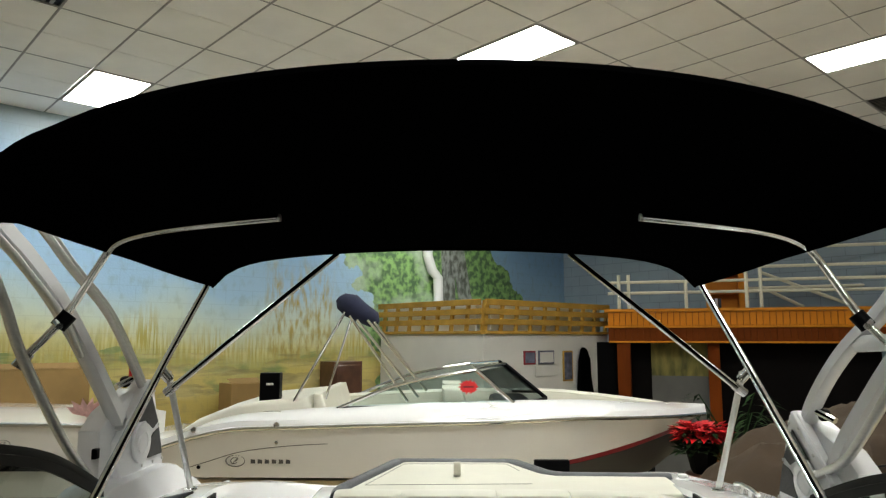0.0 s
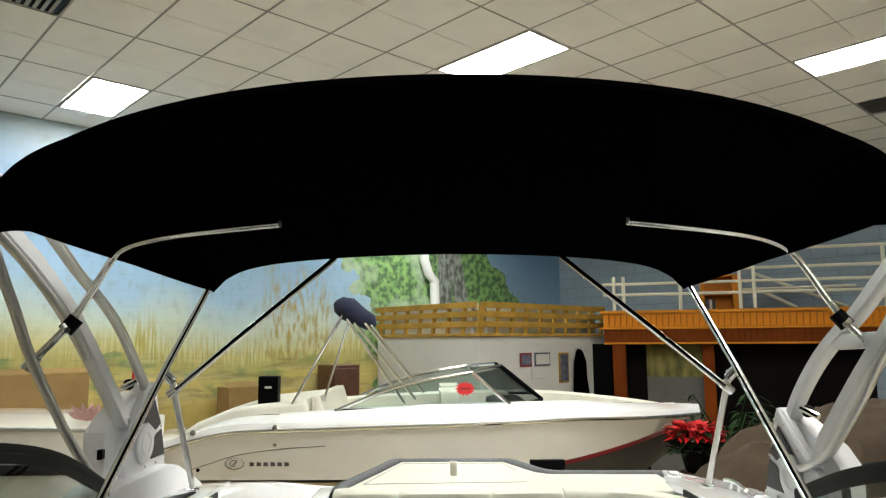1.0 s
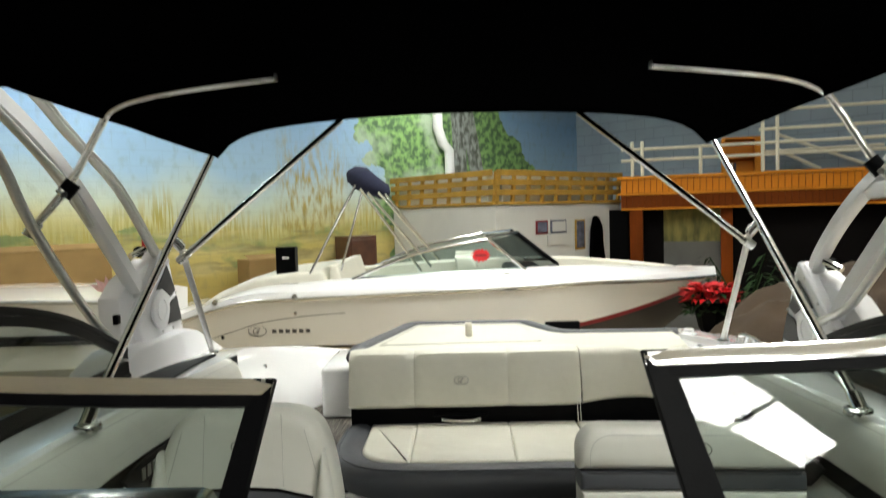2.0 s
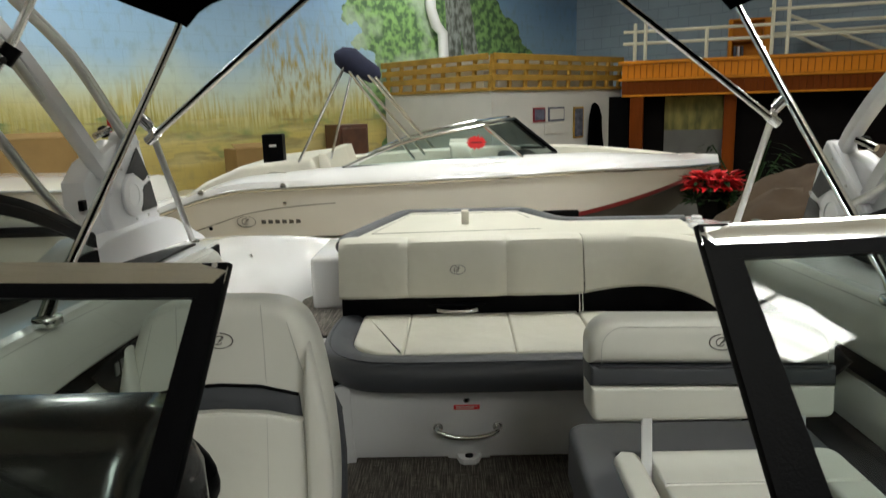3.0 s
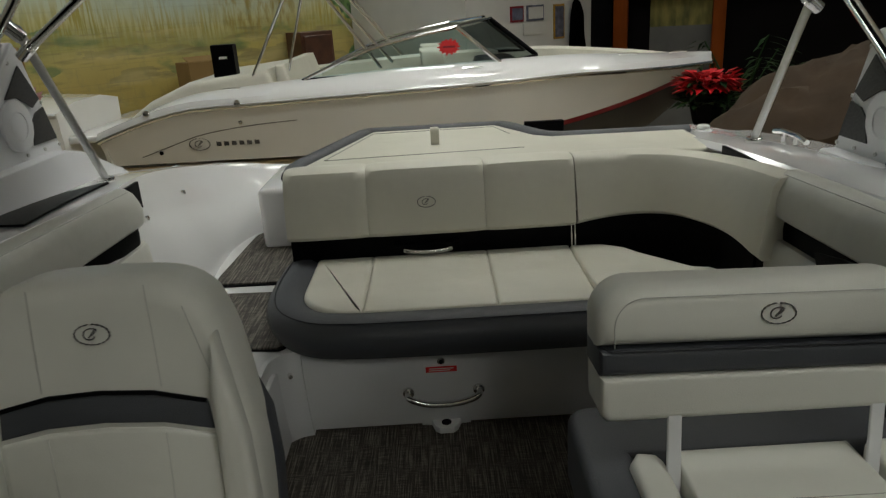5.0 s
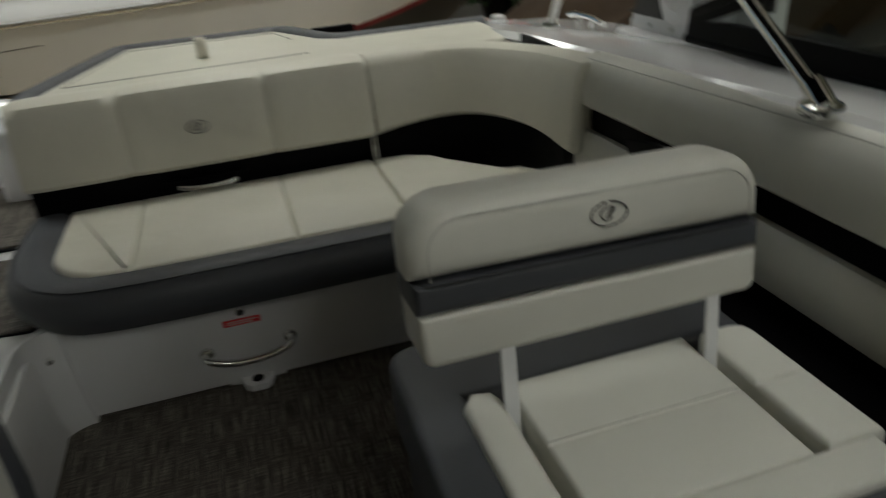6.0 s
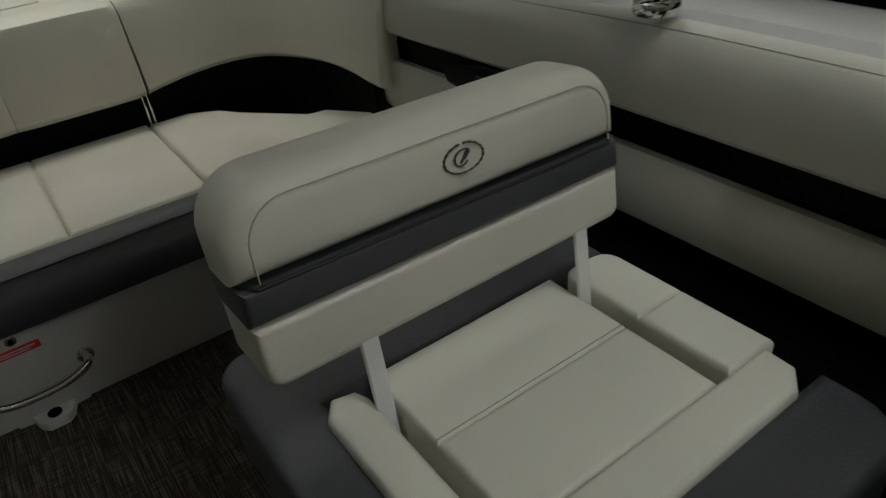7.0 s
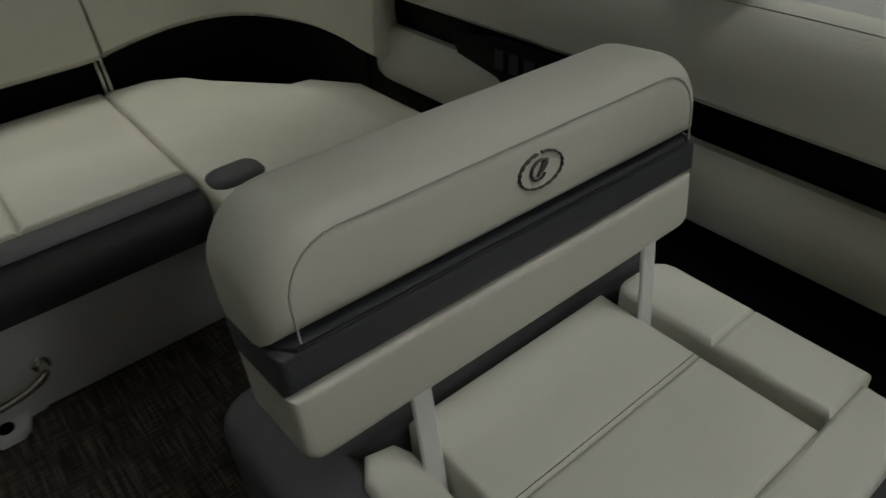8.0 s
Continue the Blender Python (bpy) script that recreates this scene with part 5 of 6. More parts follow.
def sun_pad():
    t = thing("sun_pad", "cream vinyl stern sun pad with a grey border", "sun pad")
    out = [(-0.565, 3.12), (-0.555, 3.28), (-0.315, 4.08), (0.315, 4.05), (0.47, 3.68), (0.53, 3.63), (1.06, 3.60), (1.0, 3.12)]
    part("pad", bm_prism([(-0.49, 3.10), (-0.46, 3.25), (-0.265, 3.91), (0.30, 3.895), (0.435, 3.59), (0.50, 3.535), (1.03, 3.51), (1.02, 3.13)], (0, 0, 1.572), X, Y, Z, 0.118, 0.014, 3), CREAM, t)
    edge = curve_sharp([(-0.495, 3.15), (-0.505, 3.26), (-0.30, 3.965), (0.335, 3.945), (0.465, 3.63), (0.525, 3.575), (1.06, 3.55)], 0.04)
    part("grey_border", bm_tube([(x, y, 1.666) for x, y in edge], 0.042, 12, flat=0.8), GREY, t, "grey padded border")
    for a, c in (((-0.40, 3.30), (-0.255, 3.84)), ((0.285, 3.84), (0.335, 3.64)), ((-0.255, 3.84), (0.285, 3.84)), ((-0.40, 3.30), (0.36, 3.33))):
        seam([(*a, 1.6905), (*c, 1.6905)], t, 0.0016)
    strap = curve_pts([(0.02, 3.50, 1.689), (0.02, 3.485, 1.735), (0.02, 3.50, 1.76), (0.02, 3.515, 1.735), (0.02, 3.51, 1.689)], 4)
    part("pull_strap", bm_sheet([[p - X * 0.017, p + X * 0.017] for p in strap], 0.004), CREAM, t, "cream pull strap")


def curve_sharp(pts, r):
    """A polyline with its corners eased by r."""
    pts = [Vector((*p, 0)) for p in pts]
    out = [pts[0]]
    for a, p, c in zip(pts, pts[1:], pts[2:]):
        u, v = (a - p).normalized() * r, (c - p).normalized() * r
        for k in range(4):
            f = k / 3
            out.append(p + u * (1 - f) ** 2 + v * f ** 2)
    out.append(pts[-1])
    return [(p.x, p.y) for p in out]


sun_pad()


def side_bolster(s):
    t = thing("side_bolster", "ivory padded side bolster with a black stripe", "bolster", group="coaming bolsters")
    y0, y1 = (1.05, 2.56) if s > 0 else (1.14, 2.84)
    ys = [y0 + (y1 - 0.06 - y0) * k / 16 for k in range(17)] + [y1 - 0.04, y1 - 0.025, y1 - 0.01, y1]

    turn, drop = (0.03, 0.018) if s > 0 else (0.05, 0.015)

    def run(prof, name, material, label=""):
        rows = []
        for y in ys:
            e = max(0, (y - y1 + 0.06) / 0.06) ** 2 * 0.022
            rows.append([(s * (inner_w(y) - turn * max(0, y - 1.9) + a + e), y, z - (drop * max(0, (y - 1.7) / 0.7) + e * 0.8 if z > 1.68 else 0)) for a, z in prof])
        part(name, bm_loft(rows), material, t, label)
    run([(0.05, 1.625), (-0.018, 1.622), (-0.028, 1.632), (-0.03, 1.67), (-0.022, 1.725), (-0.008, 1.752), (0.015, 1.768), (0.04, 1.768), (0.05, 1.75)], "upper_pad", IVORY)
    run([(0.04, 1.553), (0.0, 1.553), (-0.004, 1.59), (0.0, 1.627), (0.04, 1.627)], "black_stripe", BLACK, "black stripe")
    run([(0.05, 1.44), (-0.018, 1.438), (-0.027, 1.45), (-0.029, 1.50), (-0.025, 1.548), (-0.016, 1.56), (0.05, 1.56)], "lower_pad", IVORY)
    for z, a in ((1.757, -0.001), (1.765, 0.014)):
        seam([(s * (inner_w(y) - turn * max(0, y - 1.9) + a), y, z - drop * max(0, (y - 1.7) / 0.7)) for y in ys[:17]], t, 0.0012, THREAD, "stitching")
    # cup holder panel set into the stripe
    c = Vector((s * (inner_w(2.05) - 0.032), 2.06, 1.565))
    pts = [(-0.20, 0.04), (-0.12, 0.055), (0.0, 0.06), (0.10, 0.055), (0.22, 0.03), (0.2, 0.0), (0.10, -0.015), (0.03, -0.05), (-0.05, -0.06), (-0.12, -0.035), (-0.16, 0.0)]
    part("holder_panel", bm_prism(pts, c, Y, Z, X * -s, 0.012, 0.004, 2), BLACK, t, "black moulded holder panel")
    for k in range(6):
        y = -0.10 + 0.035 * k
        part("name_block", bm_prism([(0, 0), (0.022, 0), (0.022, 0.034), (0, 0.034)], c + Y * y + Z * 0.004 - X * s * 0.012, Y, Z, X * -s, 0.003), ALU if s < 0 else CHARCOAL, t, smooth=False)
    part("holder_rim", bm_tube(curve_pts([c + Y * -0.09 + Z * -0.03 - X * s * 0.014, c + Y * -0.02 + Z * -0.052 - X * s * 0.014, c + Y * 0.05 + Z * -0.03 - X * s * 0.014], 5), 0.005, 6), CHROME, t)


side_bolster(1)
side_bolster(-1)


def port_seat():
    """Flip-back lounge seat."""
    t = thing("lounge_seat", "ivory flip-back lounge seat with a grey band and base", "seat")
    zt = 1.452
    part("base", bm_prism(rounded(0.262, 0.95, 1.285, 1.90, (0.05, 0.0, 0.0, 0.045)), (0, 0, 1.0), X, Y, Z, 0.30), GREY, t, "grey vinyl seat base", smooth=False)
    part("tray", bm_prism(rounded(0.27, 0.845, 1.29, 1.89, (0.04,) * 4), (0, 0, 1.30), X, Y, Z, 0.075), CREAM, t, "cream tray below the cushions", smooth=False)
    ring = rounded(0.25, 0.845, 1.262, 1.915, (0.06, 0.07, 0.03, 0.05))
    cut = next(k for k, p in enumerate(ring) if p[0] > 0.80 and p[1] > 1.6)
    ring = ring[:cut] + [(0.845, 1.382), (0.345, 1.382), (0.345, 1.742), (0.845, 1.742)] + ring[cut:]
    part("grey_surround", bm_prism(ring, (0, 0, 1.295), X, Y, Z, 0.143, 0.018, 4), GREY, t, "grey vinyl seat surround")
    z0 = zt - 0.075
    part("seat_cushion", bm_prism(rounded(0.408, 0.722, 1.585, 1.735, (0.004,) * 4, 2), (0, 0, z0), X, Y, Z, 0.073, 0.010, 4), IVORY, t)
    part("seat_cushion", bm_prism(rounded(0.408, 0.722, 1.441, 1.586, (0.004,) * 4, 2), (0, 0, z0), X, Y, Z, 0.073, 0.010, 4), IVORY, t)
    seam([(0.412, 1.5900, zt - 0.0035), (0.718, 1.5900, zt - 0.0035)], t, 0.0007, SEAM, "stitching")
    part("side_cushion", bm_prism([(0.326, 1.366), (0.386, 1.366), (0.386, 1.60), (0.386, 1.70), (0.378, 1.720), (0.345, 1.728), (0.326, 1.70)], (0, 0, z0), X, Y, Z, 0.080, 0.014, 4), IVORY, t)
    part("side_cushion", bm_prism(rounded(0.742, 0.834, 1.583, 1.730, (0, 0, 0.03, 0.02), 3), (0, 0, z0), X, Y, Z, 0.078, 0.013, 4), IVORY, t)
    part("side_cushion", bm_prism(rounded(0.742, 0.834, 1.441, 1.585, (0.004,) * 4, 2), (0, 0, z0), X, Y, Z, 0.078, 0.013, 4), IVORY, t)
    part("front_cushion", bm_prism([(0.382, 1.368), (0.78, 1.374), (0.812, 1.398), (0.815, 1.4425), (0.382, 1.4425)], (0, 0, z0), X, Y, Z, 0.076, 0.012, 4), IVORY, t)
    part("dark_side", bm_prism(rounded(0.856, 0.955, 1.15, 2.18, (0.01,) * 4), (0, 0, 1.2), X, Y, Z, 0.20), BLACK, t, "black side filler", smooth=False)
    # backrest on two flat struts, leaning a little aft
    lean = Vector((0, 0.10, 1)).normalized()
    nrm = Vector((0, 1, -0.10)).normalized()
    o = Vector((0, 1.672, 1.548))
    w0, w1, dep = 0.266, 0.808, 0.118

    def slice_(v0, v1, r, material, name, out=0.0, bev=0.02, label=""):
        part(name, bm_prism(rounded(w0 - out, w1 + out, v0, v1, r, 7), o - nrm * out, X, lean, nrm, dep + 2 * out, bev, 4), material, back, label)
    back = part("backrest", bm_prism(rounded(w0, w1, 0.124, 0.229, (0, 0, 0.066, 0.066), 9), o, X, lean, nrm, dep, 0.034, 5), IVORY, t)
    slice_(0.079, 0.122, (0, 0, 0, 0), GREY, "grey_band", -0.003, 0.012, "grey vinyl band")
    slice_(0.0, 0.077, (0.02, 0.02, 0, 0), IVORY, "lower_back", -0.004, 0.013)
    part("piping", bm_tube([o + X * (w0 + 0.006) + lean * 0.121 + nrm * dep * 0.7, o + X * (w0 + 0.008) + lean * 0.121 + nrm * 0.020, o + X * (w0 + 0.022) + lean * 0.121 + nrm * 0.004, o + X * (w1 - 0.022) + lean * 0.121 + nrm * 0.004, o + X * (w1 - 0.008) + lean * 0.121 + nrm * 0.020, o + X * (w1 - 0.006) + lean * 0.121 + nrm * dep * 0.7], 0.0022, 6), CHARCOAL, back, "dark piping")
    arc = rounded(w0 + 0.026, w1 - 0.026, 0.10, 0.211, (0, 0, 0.05, 0.05), 7)[2:]
    line = [(w1 - 0.026, 0.128)] + arc + [(w0 + 0.026, 0.128)]
    seam([o + X * p + lean * q + nrm * 0.0008 for p, q in line], back, 0.0010, THREAD, "stitching")
    part("badge", bm_wreath(o + X * 0.292 + X * 0.26 + lean * 0.178 - nrm * 0.0005, X, lean, -nrm, 0.0275, 0.0172), INK, back)
    for x in (0.392, 0.728):
        part("strut", bm_prism(rounded(x - 0.012, x + 0.012, -0.16, 0.02, (0, 0, 0, 0)), o + nrm * 0.005, X, lean, nrm, 0.006, 0.002, 1), GELI, t, "flat white strut")
    # the raised back hangs a little lower at its outboard end
    for ob in (back, *back.children):
        for v in ob.data.vertices:
            v.co.z -= 0.024 * (v.co.x - 0.52) * min(1, max(0, (v.co.z - 1.55) / 0.10))
    return t


port_seat()


def helm_seat():
    t = thing("bucket_seat", "ivory bucket seat at the helm with a grey band", "seat")
    lean = Vector((0, 0.12, 1)).normalized()
    nrm = Vector((0, 1, -0.12)).normalized()
    o = Vector((-0.565, 1.70, 1.30))
    half = [(0.245, 0.0), (0.25, 0.12), (0.243, 0.24), (0.222, 0.38), (0.20, 0.455), (0.17, 0.50), (0.11, 0.525), (0.0, 0.53)]
    half = [(p.x, p.y) for p in curve_pts([(a, c, 0) for a, c in half], 4)]
    ring = half + [(-a, c) for a, c in half[::-1][1:]]
    back = part("backrest", bm_prism(ring, o, X, lean, nrm, 0.15, 0.045, 5), IVORY, t)
    lo = [(0.19, 0.03), (0.185, 0.245), (0.10, 0.262), (0.0, 0.267)]
    ringl = lo + [(-a, c) for a, c in lo[::-1][1:]]
    part("lower_panel", bm_prism(ringl, o - nrm * 0.008, X, lean, nrm, 0.03, 0.008, 3), IVORY, back)
    band = [(0.183, 0.255), (0.178, 0.305), (0.09, 0.325), (0.0, 0.330), (-0.09, 0.325), (-0.178, 0.305), (-0.183, 0.255), (-0.10, 0.272), (0.0, 0.277), (0.10, 0.272)]
    part("grey_band", bm_prism(band, o - nrm * 0.007, X, lean, nrm, 0.03, 0.004, 2), GREY, back, "grey vinyl band")
    part("piping", bm_tube([o + X * a + lean * (c + 0.004) - nrm * 0.008 for a, c in ((0.178, 0.305), (0.09, 0.325), (0.0, 0.330), (-0.09, 0.325), (-0.178, 0.305))], 0.004, 6), BLACK, back)
    for a in (-0.10, 0.10):
        seam([o + X * a * 1.02 + lean * 0.335 - nrm * 0.001, o + X * a + lean * 0.43 - nrm * 0.001, o + X * a * 0.97 + lean * 0.515 - nrm * 0.001], back, 0.0009, THREAD, "stitching")
        seam([o + X * a * 0.95 + lean * 0.04 - nrm * 0.008, o + X * a + lean * 0.15 - nrm * 0.0085, o + X * a * 1.02 + lean * 0.255 - nrm * 0.008], back, 0.0009, THREAD, "stitching")
        seam([o + X * a * 1.9 + lean * 0.02 - nrm * 0.0005, o + X * a * 1.95 + lean * 0.33 - nrm * 0.0005, o + X * a * 1.55 + lean * 0.475 - nrm * 0.0005], back, 0.0009, THREAD, "stitching")
    part("badge", bm_wreath(o + lean * 0.435 - nrm * 0.0005, X, lean, -nrm, 0.0295, 0.0178), INK, back)
    for s in (-1, 1):
        prof = [(0.192, 0.0), (0.245, 0.0), (0.25, 0.12), (0.243, 0.24), (0.222, 0.36), (0.205, 0.43), (0.19, 0.33), (0.192, 0.2)]
        part("side_wing", bm_prism([(s * a, c) for a, c in prof], o - nrm * 0.035, X, lean, nrm, 0.05, 0.016, 4), IVORY, back)
        part("rear_panel", bm_prism([(s * 0.19, 0.0), (s * 0.254, 0.0), (s * 0.257, 0.12), (s * 0.248, 0.23), (s * 0.20, 0.34)], o + nrm * 0.10, X, lean, nrm, 0.06, 0.012, 2), GREY, back, "grey rear side panel")
    part("seat_cushion", bm_prism(rounded(-0.84, -0.35, 1.22, 1.72, (0.08, 0.08, 0.05, 0.05)), (0, 0, 1.22), X, Y, Z, 0.15, 0.04, 4), IVORY, t)
    part("pedestal", bm_prism(rounded(-0.78, -0.44, 1.35, 1.85, (0.06,) * 4), (0, 0, 1.0), X, Y, Z, 0.225), CHARCOAL, t)


helm_seat()


def rail_line(s):
    up = 0.027 if s > 0 else 0.0
    return curve_pts([((0.228 if s > 0 else -0.252), 0.935, 2.088 + up), (s * 0.60, 0.915, 2.104 + up), (s * 0.88, 0.97, 2.112 + up), (s * 1.04, 1.20, 2.125 if s < 0 else 2.12), (s * 1.09, 1.58, 2.12 if s < 0 else 2.075), (s * 1.13, 2.0, 2.035 if s < 0 else 1.975), (s * 1.17, 2.40, 1.875 if s < 0 else 1.84)], 7)


def windshield(s):
    t = thing("windshield", "curved boat windshield with a steel top rail and black posts", "windshield", group="windshield halves")
    top = rail_line(s)
    foot = curve_pts([((0.302 if s > 0 else -0.322), 0.745, 1.72), (s * 0.62, 0.74, 1.735), (s * 0.93, 0.80, 1.755), (s * 1.08, 1.06, 1.772), (s * 1.125, 1.50, 1.782), (s * 1.15, 1.95, 1.777), (s * 1.175, 2.42, 1.77)], 7)
    rows = [[a.lerp(c, 0.04), a.lerp(c, 0.5) + Vector((s * 0.006, -0.004, 0)), a.lerp(c, 0.97)] for a, c in zip(top, foot)]
    pane = part("pane", bm_loft(rows, closed=False, caps=False), GLASS, t, "lightly tinted glass")
    pane.visible_shadow = False
    rows = []
    for i, p in enumerate(top):
        d = (top[min(i + 1, len(top) - 1)] - top[max(i - 1, 0)]).normalized()
        dn = (foot[i] - p).normalized()
        n = d.cross(dn).normalized() * (s)
        rows.append([p + n * a + dn * q for a, q in ((0.007, 0.019), (0.008, 0.006), (0.005, -0.003), (-0.005, -0.003), (-0.008, 0.006), (-0.007, 0.019))])
    part("top_rail", bm_loft(rows[:18]), CHROME, t, "polished steel top rail")
    # Steel along the sides too; its black stands for the mirrored canopy.
    part("side_rail", bm_loft(rows[17:]), BLACK, t, "side rail, steel coloured black for the canopy it mirrors")
    rows = []
    for i, p in enumerate(top):
        d = (top[min(i + 1, len(top) - 1)] - top[max(i - 1, 0)]).normalized()
        dn = (foot[i] - p).normalized()
        n = d.cross(dn).normalized() * s
        rows.append([p + n * a + dn * q for a, q in ((0.006, 0.0195), (0.006, 0.034 if i < 17 else 0.046), (-0.006, 0.034 if i < 17 else 0.046), (-0.006, 0.0195))])
    part("rail_seal", bm_loft(rows), BLACK, t, "black rubber seal")
    part("foot_seal", bm_tube(foot, 0.012, 8), BLACK, t)
    # deep black band along the foot of the side glass
    rows = []
    for p, q in zip(top, foot):
        if q.y > 0.95:
            up = (p - q).normalized() * min(0.055, (p - q).length * 0.5) * min(1, (q.y - 0.9) / 0.3)
            rows.append([q + X * s * 0.006, q + up + X * s * 0.006, q + up - X * s * 0.006, q - X * s * 0.006])
    part("foot_band", bm_loft(rows), BLACK, t, "black band under the side glass")
    a, c = top[0], foot[0]
    d = (c - a).normalized()
    inn = X * s
    n = d.cross(inn).normalized()
    rings = []
    for k in range(7):
        p = a.lerp(c, k / 6) - d * (0.003 if k == 0 else 0)
        w = (0.032 + 0.03 * k / 6) if s > 0 else (0.027 + 0.01 * k / 6)
        rings.append([p + inn * x + n * y for x, y in ((0.0, -0.008), (-0.002, 0.0), (0.0, 0.008), (w, 0.008), (w + 0.002, 0.0), (w, -0.008))])
    part("door_post", bm_loft(rings), BLACK, t, "black door post")
    part("corner_cap", bm_prism(rounded(0.004, 0.022, -0.014, 0.001, (0.003,) * 4, 2), a + n * 0.0035, inn, -d, n, 0.005, 0.001, 1), ALU, t)
    part("post_screw", bm_disc(a + inn * 0.013 + n * -0.0078, -n, 0.003, 0.002, 8), ALU, t)


windshield(1)
windshield(-1)


def helm():
    t = thing("helm_console", "black helm console with dials behind the windshield", "console")
    prof = [(0.77, 1.74), (0.89, 1.885), (0.96, 1.915), (1.04, 1.908), (1.12, 1.79), (1.14, 1.5), (1.07, 1.0), (0.77, 1.0)]
    part("body", bm_prism(prof, (-0.96, 0, 0), Y, Z, X, 0.595, 0.03, 3), DASH, t)
    for k, x in enumerate((-0.76, -0.63, -0.50)):
        part("dial", bm_disc((x, 1.085, 1.842), (0, 0.83, 0.56), 0.042, 0.006, 20, 0.002), CHARCOAL, t)
        part("bezel", bm_tube([Vector((x, 1.085, 1.842)) + Vector((math.cos(a), -0.56 * math.sin(a), 0.83 * math.sin(a))) * 0.044 + Vector((0, 0.83, 0.56)) * 0.005 for a in [2 * math.pi * i / 20 for i in range(21)]], 0.004, 6), CHROME, t)
    w = thing("steering_wheel", "black steering wheel with steel spokes", "steering wheel")
    c, n = Vector((-0.585, 1.22, 1.70)), Vector((0, 0.86, 0.5)).normalized()
    u, v = X, n.cross(X).normalized()
    ring = [c + (u * math.cos(a) + v * math.sin(a)) * 0.172 for a in [2 * math.pi * i / 36 for i in range(37)]]
    part("rim", bm_tube(ring, 0.016, 10), BLACK, w)
    for a in (30, 150, 270):
        q = u * math.cos(radians(a)) + v * math.sin(radians(a))
        part("spoke", bm_tube([c - n * 0.03 + q * 0.02, c + q * 0.165], 0.009, 8, flat=0.5), CHROME, w)
    part("hub", bm_disc(c - n * 0.045, n, 0.04, 0.03, 20, 0.008), BLACK, w)
    part("column", bm_tube([c - n * 0.035, c - n * 0.17], 0.028, 10), BLACK, w)
    th = thing("throttle_lever", "chrome topped throttle lever beside the helm", "lever")
    part("stalk", bm_tube([(-0.90, 1.10, 1.50), (-0.88, 1.16, 1.66)], 0.011, 8), CHROME, th)
    part("knob", bm_tube([(-0.91, 1.17, 1.67), (-0.83, 1.17, 1.68)], 0.018, 10), BLACK, th)
    p = thing("port_console", "black topped port console below the windshield", "console")
    part("body", bm_prism([(0.76, 1.71), (0.92, 1.75), (1.04, 1.68), (1.06, 1.0), (0.76, 1.0)], (0.33, 0, 0), Y, Z, X, 0.63, 0.03, 3), DASH, p)
    part("latch", bm_tube([(0.325, 0.83, 1.76), (0.312, 0.85, 1.82), (0.30, 0.85, 1.88)], 0.006, 8), BLACK, p)


helm()


def bow_lounges():
    for s in (-1, 1):
        t = thing("bow_lounge", "ivory bow lounge cushion ahead of the windshield", "seat", group="bow lounges")
        part("base", bm_prism([(s * 0.32, 0.55), (s * 0.95, 0.55), (s * 0.75, -0.6), (s * 0.36, -1.5), (s * 0.15, -1.5)], (0, 0, 1.0), X, Y, Z, 0.32), GELI, t, smooth=False)
        part("cushion", bm_prism([(s * 0.31, 0.54), (s * 0.94, 0.54), (s * 0.74, -0.6), (s * 0.36, -1.48), (s * 0.15, -1.48)], (0, 0, 1.325), X, Y, Z, 0.1, 0.03, 3), IVORY, t)


bow_lounges()


def canopy_z(x, y):
    f = (y - 1.28) / (3.12 - 1.28)
    c = 2.880 + (2.770 - 2.880) * f
    e = 2.655 + (2.585 - 2.655) * f
    a = min(1, abs(x) / 1.08)
    return c - (c - e) * (0.36 * a ** 2 + 0.20 * a ** 6 + 0.44 * a ** 16)


